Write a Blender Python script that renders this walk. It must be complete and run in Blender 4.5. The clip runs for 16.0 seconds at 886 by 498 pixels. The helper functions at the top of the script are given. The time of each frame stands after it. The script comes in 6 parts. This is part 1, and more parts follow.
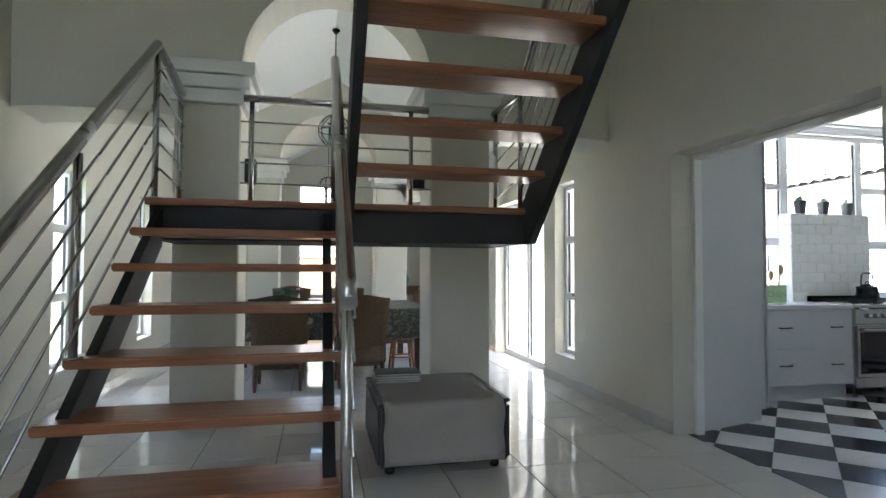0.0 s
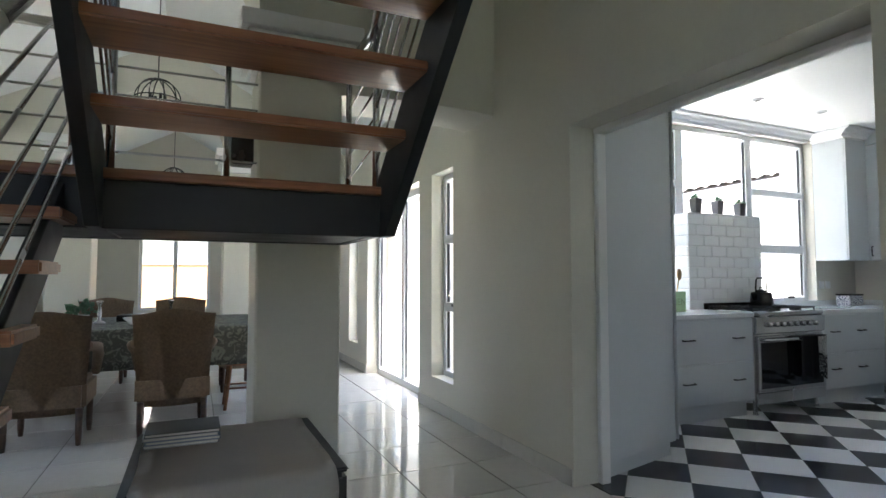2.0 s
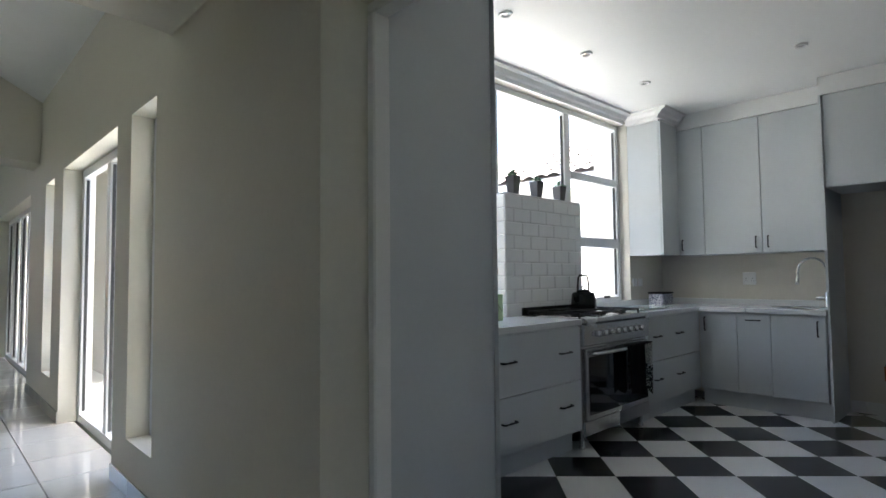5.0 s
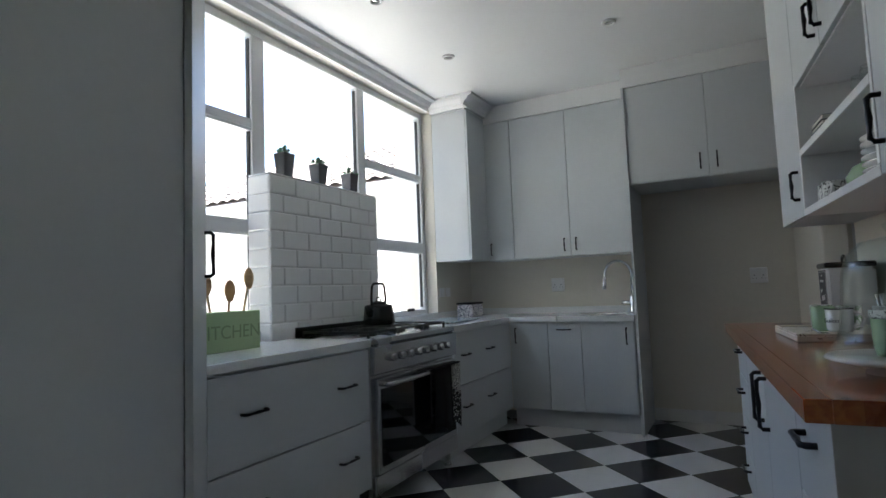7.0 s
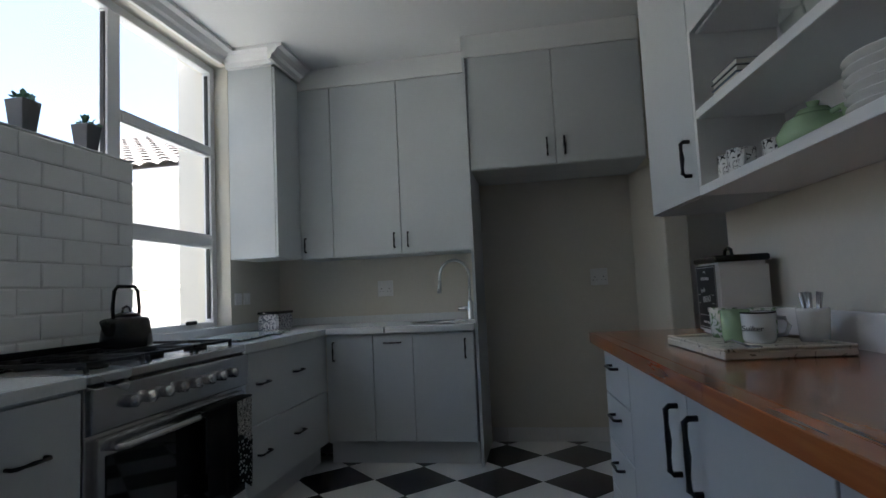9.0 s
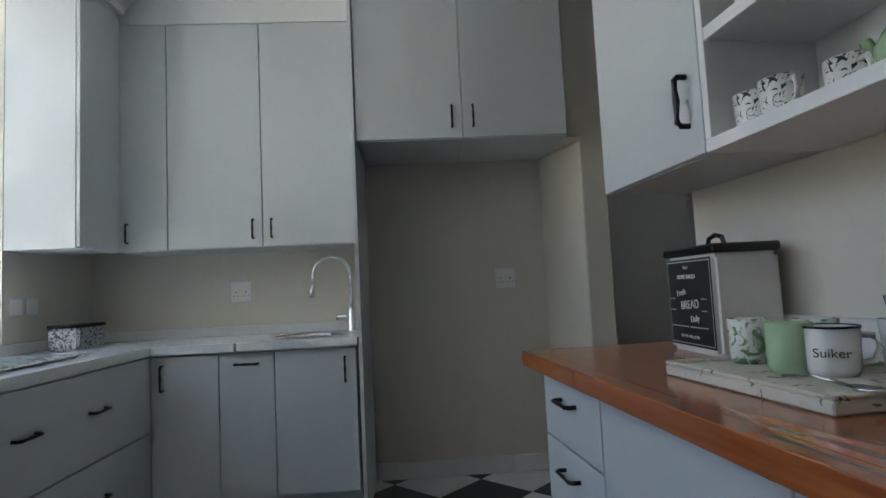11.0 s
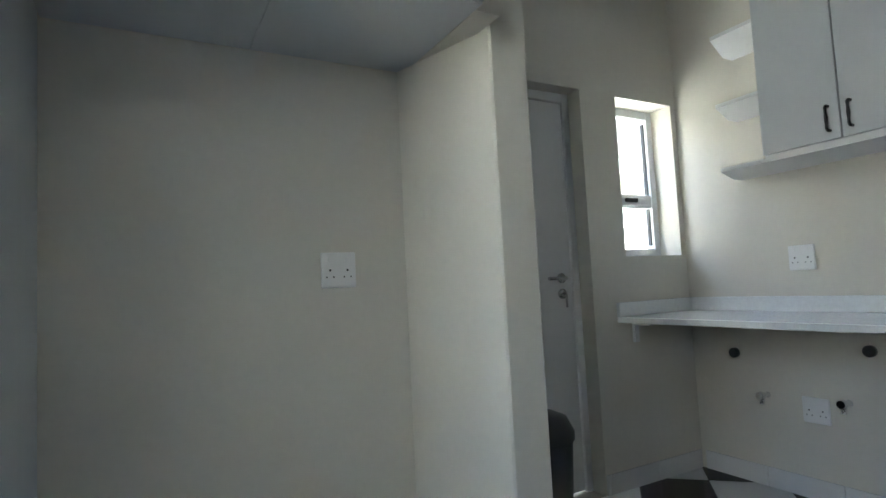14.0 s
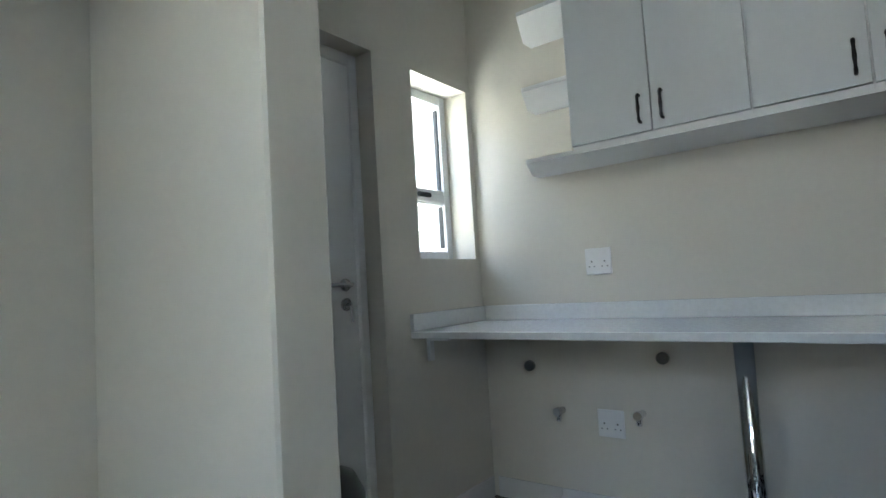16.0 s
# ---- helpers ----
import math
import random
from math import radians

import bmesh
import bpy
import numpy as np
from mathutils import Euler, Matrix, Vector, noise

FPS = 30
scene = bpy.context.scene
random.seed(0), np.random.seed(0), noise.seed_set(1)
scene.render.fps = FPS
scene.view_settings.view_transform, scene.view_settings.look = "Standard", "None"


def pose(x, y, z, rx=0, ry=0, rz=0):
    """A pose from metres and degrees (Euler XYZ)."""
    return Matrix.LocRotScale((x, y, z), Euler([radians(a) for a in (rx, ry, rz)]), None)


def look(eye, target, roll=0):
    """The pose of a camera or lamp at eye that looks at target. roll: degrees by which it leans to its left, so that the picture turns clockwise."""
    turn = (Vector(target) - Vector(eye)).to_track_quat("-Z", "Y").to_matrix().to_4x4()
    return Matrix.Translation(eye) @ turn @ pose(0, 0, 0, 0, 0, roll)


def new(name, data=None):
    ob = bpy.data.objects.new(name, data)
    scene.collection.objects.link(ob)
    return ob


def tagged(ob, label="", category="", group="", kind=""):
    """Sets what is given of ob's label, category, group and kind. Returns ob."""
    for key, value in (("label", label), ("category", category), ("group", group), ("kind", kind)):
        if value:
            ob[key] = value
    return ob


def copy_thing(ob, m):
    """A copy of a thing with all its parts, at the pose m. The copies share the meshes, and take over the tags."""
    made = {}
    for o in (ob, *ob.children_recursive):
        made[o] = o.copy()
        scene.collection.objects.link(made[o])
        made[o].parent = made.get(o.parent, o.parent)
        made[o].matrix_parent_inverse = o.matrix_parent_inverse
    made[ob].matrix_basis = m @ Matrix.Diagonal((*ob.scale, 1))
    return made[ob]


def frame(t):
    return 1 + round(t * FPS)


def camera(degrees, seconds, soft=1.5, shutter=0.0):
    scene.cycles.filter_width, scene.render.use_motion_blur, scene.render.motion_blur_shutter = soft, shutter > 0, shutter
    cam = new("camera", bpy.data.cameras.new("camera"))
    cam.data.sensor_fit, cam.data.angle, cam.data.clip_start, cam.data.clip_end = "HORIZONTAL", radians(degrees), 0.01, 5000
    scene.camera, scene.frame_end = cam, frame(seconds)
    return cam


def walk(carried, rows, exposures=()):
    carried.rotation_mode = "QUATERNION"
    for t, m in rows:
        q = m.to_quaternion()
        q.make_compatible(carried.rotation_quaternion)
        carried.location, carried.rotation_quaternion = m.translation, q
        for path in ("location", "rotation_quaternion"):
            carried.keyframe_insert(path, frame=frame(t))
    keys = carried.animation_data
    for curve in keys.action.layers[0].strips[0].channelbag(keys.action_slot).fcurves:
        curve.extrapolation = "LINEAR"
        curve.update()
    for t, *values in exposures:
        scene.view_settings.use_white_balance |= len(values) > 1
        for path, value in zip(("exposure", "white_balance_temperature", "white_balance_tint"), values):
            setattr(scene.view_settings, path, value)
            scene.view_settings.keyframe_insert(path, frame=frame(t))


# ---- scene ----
cam = camera(77.6, 16.0)
PATH = [
    (0, (0.731, 0.396, 1.216), (1.174, 2.345, 1.291), 0.2),
    (0.5, (0.862, 0.624, 1.183), (1.368, 2.557, 1.267), 0.3),
    (1, (0.966, 0.892, 1.197), (1.579, 2.793, 1.288), 0.2),
    (1.5, (1.117, 1.16, 1.204), (1.852, 3.017, 1.305), -0.0),
    (2, (1.319, 1.411, 1.182), (2.136, 3.233, 1.292), -0.0),
    (2.5, (1.511, 1.647, 1.2), (2.416, 3.427, 1.31), -0.2),
    (3, (1.708, 1.828, 1.186), (2.706, 3.558, 1.3), -0.4),
    (3.5, (1.923, 1.992, 1.197), (2.994, 3.678, 1.308), -0.5),
    (4, (2.144, 2.09, 1.186), (3.3, 3.719, 1.302), -0.5),
    (4.2, (2.191, 2.222, 1.201), (3.407, 3.805, 1.31), -0.5),
    (6.3, (3.058, 2.825, 1.135), (4.658, 4.017, 1.279), -1.7),
    (6.5, (3.158, 2.877, 1.127), (4.813, 3.99, 1.276), -2.0),
    (7, (3.379, 2.992, 1.127), (5.141, 3.925, 1.281), -2.2),
    (7.5, (3.584, 3.097, 1.12), (5.433, 3.845, 1.276), -2.5),
    (8, (3.781, 3.199, 1.112), (5.701, 3.74, 1.269), -2.7),
    (8.5, (4.013, 3.251, 1.112), (5.964, 3.661, 1.269), -2.7),
    (9, (4.2, 3.267, 1.108), (6.166, 3.603, 1.261), -2.7),
    (9.5, (4.376, 3.303, 1.114), (6.359, 3.509, 1.266), -2.7),
    (10, (4.535, 3.334, 1.11), (6.527, 3.42, 1.26), -2.7),
    (10.2, (4.608, 3.342, 1.102), (6.601, 3.4, 1.254), -2.7),
    (12.5, (5.72, 3.508, 1.11), (7.647, 2.99, 1.241), -2.7),
    (13, (6.007, 3.517, 1.099), (7.895, 2.872, 1.237), -2.7),
    (13.5, (6.285, 3.478, 1.091), (8.098, 2.646, 1.235), -3.1),
    (14, (6.496, 3.419, 1.085), (8.247, 2.464, 1.223), -2.9),
    (14.5, (6.681, 3.362, 1.093), (8.316, 2.217, 1.221), -3.0),
    (15, (6.808, 3.283, 1.085), (8.292, 1.949, 1.213), -3.2),
    (15.5, (6.972, 3.192, 1.079), (8.293, 1.697, 1.212), -3.4),
    (16, (7.043, 3.057, 1.071), (8.249, 1.467, 1.205), -3.5),
]
EXPOSURES = [(0.0, 3.8, 6100, 9), (2.5, 3.5, 6200, 9), (4.2, 3.05, 6250, 9), (7.0, 2.7, 6200, 9), (8.5, 2.05, 6150, 9), (10.0, 2.6, 6200, 8), (12.5, 3.55, 6300, 6), (14.0, 4.1, 6100, 4), (16.0, 4.05, 5950, 3)]
walk(cam, [(t, look(eye, target, roll)) for t, eye, target, roll in PATH], EXPOSURES)

# ---- light: bright hazy sky through the openings ----
world = bpy.data.worlds.new("sky")
scene.world = world
world.use_nodes = True
wn = world.node_tree
sky = wn.nodes.new("ShaderNodeTexSky")
sky.sky_type = "NISHITA"
sky.sun_disc = False
sky.sun_elevation = radians(70.2)
sky.sun_rotation = radians(183)
sky.dust_density = 4.0
wn.nodes["Background"].inputs[1].default_value = 0.15
wn.links.new(sky.outputs[0], wn.nodes["Background"].inputs[0])
sun_data = bpy.data.lights.new("sun", "SUN")
sun_data.energy, sun_data.angle, sun_data.color = 4.5, radians(12), (1.0, 0.97, 0.93)
sun = new("sun", sun_data)
sun.matrix_world = look((0, 0, 30), (0.02, 0.36, 29))


# ---- materials ----
def mat(name, color, rough=0.5, metal=0.0, var=0.06, scale=3.0, bump=0.0, bscale=80.0, stretch=(1, 1, 1), per_object=0.0, fine=40.0, coat=0.0):
    m = bpy.data.materials.new(name)
    m.use_nodes = True
    nt = m.node_tree
    b = nt.nodes["Principled BSDF"]
    b.inputs["Roughness"].default_value = rough
    b.inputs["Metallic"].default_value = metal
    b.inputs["Coat Weight"].default_value = coat
    tc = nt.nodes.new("ShaderNodeTexCoord")
    mp = nt.nodes.new("ShaderNodeMapping")
    mp.inputs["Scale"].default_value = stretch
    nt.links.new(tc.outputs["Object"], mp.inputs["Vector"])
    n1, n2 = nt.nodes.new("ShaderNodeTexNoise"), nt.nodes.new("ShaderNodeTexNoise")
    n1.inputs["Scale"].default_value, n2.inputs["Scale"].default_value = scale, fine
    n1.inputs["Detail"].default_value = 4
    for n in (n1, n2):
        nt.links.new(mp.outputs[0], n.inputs["Vector"])
    add = nt.nodes.new("ShaderNodeMath")
    add.operation = "MULTIPLY_ADD"
    add.inputs[1].default_value = 0.4
    nt.links.new(n2.outputs[0], add.inputs[0])
    nt.links.new(n1.outputs[0], add.inputs[2])
    val = add.outputs[0]
    if per_object:
        oi = nt.nodes.new("ShaderNodeObjectInfo")
        a2 = nt.nodes.new("ShaderNodeMath")
        a2.operation = "MULTIPLY_ADD"
        a2.inputs[1].default_value = per_object
        nt.links.new(oi.outputs["Random"], a2.inputs[0])
        nt.links.new(val, a2.inputs[2])
        val = a2.outputs[0]
    ramp = nt.nodes.new("ShaderNodeMapRange")
    ramp.inputs["From Min"].default_value, ramp.inputs["From Max"].default_value = 0.4, 1.0
    ramp.inputs["To Min"].default_value, ramp.inputs["To Max"].default_value = 1 - var, 1 + var
    nt.links.new(val, ramp.inputs["Value"])
    mul = nt.nodes.new("ShaderNodeMix")
    mul.data_type, mul.blend_type = "RGBA", "MULTIPLY"
    mul.inputs["Factor"].default_value = 1
    mul.inputs["A"].default_value = (*color, 1)
    nt.links.new(ramp.outputs[0], mul.inputs["B"])
    nt.links.new(mul.outputs["Result"], b.inputs["Base Color"])
    rr = nt.nodes.new("ShaderNodeMapRange")
    rr.inputs["From Min"].default_value, rr.inputs["From Max"].default_value = 0.3, 0.7
    rr.inputs["To Min"].default_value, rr.inputs["To Max"].default_value = max(0.02, rough * 0.85), min(1, rough * 1.15)
    nt.links.new(n1.outputs[0], rr.inputs["Value"])
    nt.links.new(rr.outputs[0], b.inputs["Roughness"])
    if bump:
        bp = nt.nodes.new("ShaderNodeBump")
        bp.inputs["Strength"].default_value, bp.inputs["Distance"].default_value = bump, 0.004
        n3 = nt.nodes.new("ShaderNodeTexNoise")
        n3.inputs["Scale"].default_value = bscale
        nt.links.new(mp.outputs[0], n3.inputs["Vector"])
        nt.links.new(n3.outputs[0], bp.inputs["Height"])
        nt.links.new(bp.outputs[0], b.inputs["Normal"])
    return m


def glass_mat(name, color=(1, 1, 1), thin=True):
    m = bpy.data.materials.new(name)
    m.use_nodes = True
    nt = m.node_tree
    out = nt.nodes["Material Output"]
    nt.nodes.remove(nt.nodes["Principled BSDF"])
    if thin:
        t, g, mix, fr = (nt.nodes.new("ShaderNode" + k) for k in ("BsdfTransparent", "BsdfGlossy", "MixShader", "LayerWeight"))
        t.inputs[0].default_value = (*color, 1)
        g.inputs["Roughness"].default_value = 0.01
        pw = nt.nodes.new("ShaderNodeMath")
        pw.operation = "POWER"
        pw.inputs[1].default_value = 5.0
        sc = nt.nodes.new("ShaderNodeMath")
        sc.operation = "MULTIPLY_ADD"
        sc.inputs[1].default_value, sc.inputs[2].default_value = 0.6, 0.03
        nt.links.new(fr.outputs["Facing"], pw.inputs[0])
        nt.links.new(pw.outputs[0], sc.inputs[0])
        nt.links.new(sc.outputs[0], mix.inputs[0])
        nt.links.new(t.outputs[0], mix.inputs[1])
        nt.links.new(g.outputs[0], mix.inputs[2])
        nt.links.new(mix.outputs[0], out.inputs[0])
    else:
        g = nt.nodes.new("ShaderNodeBsdfGlass")
        g.inputs["Roughness"].default_value = 0.01
        nt.links.new(g.outputs[0], out.inputs[0])
    return m


def wood_mat(name, c1, c2, rough, axis="X", per_piece=0.0, coat=0.2):
    m = bpy.data.materials.new(name)
    m.use_nodes = True
    nt = m.node_tree
    b = nt.nodes["Principled BSDF"]
    b.inputs["Roughness"].default_value = rough
    b.inputs["Coat Weight"].default_value = coat
    b.inputs["Coat Roughness"].default_value = 0.12
    tc, mp = nt.nodes.new("ShaderNodeTexCoord"), nt.nodes.new("ShaderNodeMapping")
    mp.inputs["Scale"].default_value = (1.2, 18, 18) if axis == "X" else (18, 1.2, 18)
    nt.links.new(tc.outputs["Object"], mp.inputs["Vector"])
    n = nt.nodes.new("ShaderNodeTexNoise")
    n.inputs["Scale"].default_value, n.inputs["Detail"].default_value, n.inputs["Distortion"].default_value = 2.2, 6, 0.6
    nt.links.new(mp.outputs[0], n.inputs["Vector"])
    fac = n.outputs[0]
    if per_piece:
        oi, ad = nt.nodes.new("ShaderNodeObjectInfo"), nt.nodes.new("ShaderNodeMath")
        ad.operation = "MULTIPLY_ADD"
        ad.inputs[1].default_value = per_piece
        sub = nt.nodes.new("ShaderNodeMath")
        sub.operation = "SUBTRACT"
        sub.inputs[1].default_value = per_piece / 2
        nt.links.new(oi.outputs["Random"], ad.inputs[0])
        nt.links.new(n.outputs[0], sub.inputs[0])
        nt.links.new(sub.outputs[0], ad.inputs[2])
        fac = ad.outputs[0]
    cr = nt.nodes.new("ShaderNodeValToRGB")
    cr.color_ramp.elements[0].position, cr.color_ramp.elements[1].position = 0.28, 0.72
    cr.color_ramp.elements[0].color, cr.color_ramp.elements[1].color = (*c1, 1), (*c2, 1)
    nt.links.new(fac, cr.inputs[0])
    nt.links.new(cr.outputs[0], b.inputs["Base Color"])
    bp = nt.nodes.new("ShaderNodeBump")
    bp.inputs["Strength"].default_value, bp.inputs["Distance"].default_value = 0.08, 0.002
    nt.links.new(n.outputs[0], bp.inputs["Height"])
    nt.links.new(bp.outputs[0], b.inputs["Normal"])
    return m


def pattern_mat(name, dark, light, scale, thresh=0.5, rough=0.6, kind="voronoi"):
    m = bpy.data.materials.new(name)
    m.use_nodes = True
    nt = m.node_tree
    b = nt.nodes["Principled BSDF"]
    b.inputs["Roughness"].default_value = rough
    tc = nt.nodes.new("ShaderNodeTexCoord")
    if kind == "voronoi":
        n = nt.nodes.new("ShaderNodeTexVoronoi")
        n.inputs["Scale"].default_value = scale
        out = n.outputs["Distance"]
    else:
        n = nt.nodes.new("ShaderNodeTexNoise")
        n.inputs["Scale"].default_value, n.inputs["Distortion"].default_value = scale, 2.0
        out = n.outputs[0]
    nt.links.new(tc.outputs["Object"], n.inputs["Vector"])
    cr = nt.nodes.new("ShaderNodeValToRGB")
    cr.color_ramp.elements[0].position, cr.color_ramp.elements[1].position = thresh - 0.04, thresh + 0.04
    cr.color_ramp.elements[0].color, cr.color_ramp.elements[1].color = (*dark, 1), (*light, 1)
    nt.links.new(out, cr.inputs[0])
    nt.links.new(cr.outputs[0], b.inputs["Base Color"])
    return m


PLASTER = mat("cream_plaster", (0.66, 0.64, 0.56), 0.55, var=0.05, scale=1.3, bump=0.12, bscale=140)
PLASTER_K = mat("kitchen_plaster", (0.68, 0.65, 0.57), 0.45, var=0.05, scale=1.5, bump=0.1, bscale=140)
WHITE = mat("white_paint", (0.80, 0.80, 0.79), 0.45, var=0.03, scale=2, bump=0.05)
CEIL = mat("ceiling_paint", (0.80, 0.81, 0.80), 0.4, var=0.03, scale=1.2, bump=0.04)
CAB = mat("grey_cabinet_paint", (0.58, 0.61, 0.62), 0.42, var=0.03, scale=2.5, bump=0.03, bscale=200)
CAB_WHITE = mat("white_melamine", (0.78, 0.79, 0.79), 0.4, var=0.03)
GAP = mat("dark_gap", (0.05, 0.05, 0.05), 0.8)
QUARTZ = mat("white_quartz", (0.78, 0.80, 0.80), 0.16, var=0.05, scale=60, fine=200)
ALU = mat("white_aluminium_frame", (0.72, 0.73, 0.74), 0.35, var=0.03)
STEEL = mat("brushed_steel", (0.55, 0.55, 0.56), 0.26, 1.0, var=0.03, scale=2)
CHROME = mat("chrome", (0.75, 0.76, 0.77), 0.07, 1.0, var=0.03)
IRON = mat("dark_iron_handle", (0.03, 0.03, 0.035), 0.35, 0.6, var=0.2, bump=0.2, bscale=120)
BLACK_STEEL = mat("black_painted_steel", (0.022, 0.022, 0.025), 0.55, 0.1, var=0.15, scale=5, bump=0.06)
BLACK = mat("black_enamel", (0.012, 0.012, 0.013), 0.25, var=0.15)
CAST = mat("cast_iron", (0.02, 0.02, 0.02), 0.55, 0.3, var=0.2, bump=0.3, bscale=200)
OVEN_GLASS = mat("oven_glass", (0.012, 0.012, 0.013), 0.04, var=0.02)
TREAD = wood_mat("red_timber_tread", (0.20, 0.075, 0.035), (0.36, 0.16, 0.075), 0.38)
COUNTER_WOOD = wood_mat("orange_timber_counter", (0.30, 0.075, 0.022), (0.52, 0.175, 0.05), 0.2, per_piece=0.3, coat=0.5)
DARK_WOOD = wood_mat("dark_wood", (0.05, 0.025, 0.015), (0.10, 0.05, 0.03), 0.4)
PALE_WOOD = wood_mat("pale_wood", (0.50, 0.30, 0.13), (0.66, 0.44, 0.22), 0.5)
TILE_CREAM = mat("glazed_cream_tile", (0.62, 0.61, 0.57), 0.07, var=0.06, scale=2.2, per_object=0.25, fine=18)
GROUT = mat("grey_grout", (0.20, 0.195, 0.18), 0.8, var=0.15, scale=8)
GROUT_W = mat("white_grout", (0.80, 0.80, 0.79), 0.8, var=0.06)
TILE_BLACK = mat("black_floor_tile", (0.020, 0.020, 0.023), 0.20, var=0.2, scale=3, per_object=0.3)
TILE_WHITE = mat("white_floor_tile", (0.72, 0.72, 0.71), 0.20, var=0.05, scale=3, per_object=0.3)
TILE_METRO = mat("white_metro_tile", (0.80, 0.81, 0.81), 0.12, var=0.03, per_object=0.2)
GLASS = glass_mat("window_glass")
DOME_GLASS = glass_mat("dome_glass", (0.93, 0.95, 0.94))
WICKER = mat("brown_wicker", (0.20, 0.14, 0.09), 0.7, var=0.35, scale=60, bump=0.8, bscale=180)
LINEN = mat("cream_linen", (0.76, 0.72, 0.67), 0.9, var=0.05, scale=4, bump=0.25, bscale=400)
LEATHER = mat("dark_leather", (0.025, 0.024, 0.027), 0.45, var=0.15, bump=0.2, bscale=150)
GREEN = mat("pale_green_enamel", (0.44, 0.60, 0.34), 0.3, var=0.05)
GREENG = mat("pale_green_glaze", (0.40, 0.56, 0.34), 0.15, var=0.05)
PORCELAIN = mat("white_porcelain", (0.80, 0.80, 0.78), 0.12, var=0.02)
CUP_PRINT = pattern_mat("black_rose_print", (0.06, 0.06, 0.06), (0.8, 0.8, 0.78), 55, 0.42, 0.15, "noise")
LEAF_PRINT = pattern_mat("green_leaf_print", (0.18, 0.30, 0.14), (0.76, 0.78, 0.70), 28, 0.46, 0.15, "noise")
DOTS = pattern_mat("dotted_cloth", (0.75, 0.75, 0.73), (0.02, 0.02, 0.02), 65, 0.35, 0.9)
CLOTH_PRINT = pattern_mat("printed_cloth", (0.10, 0.10, 0.10), (0.72, 0.71, 0.68), 90, 0.48, 0.9, "noise")
FABRIC_DARK = pattern_mat("dark_leaf_fabric", (0.075, 0.075, 0.06), (0.20, 0.20, 0.16), 14, 0.55, 0.9, "noise")
TIN_PRINT = pattern_mat("blue_floral_tin", (0.10, 0.11, 0.16), (0.62, 0.62, 0.64), 38, 0.47, 0.3, "noise")
BOARD_PRINT = pattern_mat("glass_board_print", (0.30, 0.42, 0.40), (0.66, 0.72, 0.70), 18, 0.5, 0.08, "noise")
BLACK_CLOTH = mat("black_cloth", (0.012, 0.012, 0.013), 0.95, var=0.2, bump=0.3)
CONCRETE = mat("dark_grey_concrete", (0.10, 0.10, 0.105), 0.7, var=0.15, scale=12, bump=0.2)
SUCC = mat("succulent_green", (0.13, 0.25, 0.15), 0.5, var=0.3, scale=30)
PLASTIC_GREY = mat("dark_grey_plastic", (0.05, 0.055, 0.06), 0.4, var=0.08)
PLASTIC_W = mat("white_plastic", (0.82, 0.82, 0.81), 0.3, var=0.01)
HOLE = mat("socket_hole", (0.01, 0.01, 0.01), 0.6)
CHALK = mat("black_chalkboard_print", (0.018, 0.018, 0.019), 0.5)
DISTRESS = pattern_mat("distressed_paint", (0.16, 0.13, 0.09), (0.66, 0.63, 0.54), 22, 0.36, 0.6, "noise")
BOOK_MATS = [mat("book_" + n, c, 0.5, var=0.1) for n, c in (("blue", (0.16, 0.22, 0.30)), ("grey", (0.32, 0.33, 0.35)), ("black", (0.03, 0.03, 0.03)), ("cream", (0.6, 0.57, 0.5)))]
PAPER = mat("paper", (0.7, 0.68, 0.62), 0.9)
ROOF_TILE = mat("grey_roof_tile", (0.34, 0.30, 0.27), 0.7, var=0.2, scale=5, bump=0.2)
RENDER_WALL = mat("exterior_render", (0.66, 0.64, 0.58), 0.85, var=0.06, scale=1.0, bump=0.3, bscale=90)
PAVING = mat("paving", (0.54, 0.54, 0.52), 0.8, var=0.12, scale=2, bump=0.2)
GRASS = mat("lawn", (0.085, 0.105, 0.05), 0.9, var=0.3, scale=6, bump=0.5, bscale=60)
BRICK_ORANGE = mat("orange_brick_wall", (0.42, 0.22, 0.11), 0.85, var=0.2, scale=9, bump=0.3)
TEAL = mat("teal_glass_vase", (0.02, 0.22, 0.26), 0.1)
YELLOW = mat("yellow_green_vase", (0.45, 0.48, 0.04), 0.15)


# ---- mesh helpers ----
def box(bm, x0, y0, z0, x1, y1, z1):
    v = [bm.verts.new(p) for p in ((x0, y0, z0), (x1, y0, z0), (x1, y1, z0), (x0, y1, z0), (x0, y0, z1), (x1, y0, z1), (x1, y1, z1), (x0, y1, z1))]
    for f in ((3, 2, 1, 0), (4, 5, 6, 7), (0, 1, 5, 4), (1, 2, 6, 5), (2, 3, 7, 6), (3, 0, 4, 7)):
        bm.faces.new([v[i] for i in f])
    return v


def boxes(*bs, bevel=0.0, seg=1):
    bm = bmesh.new()
    for b in bs:
        box(bm, *b)
    if bevel:
        bmesh.ops.bevel(bm, geom=bm.edges[:], offset=bevel, segments=seg, affect="EDGES", clamp_overlap=True)
    return bm


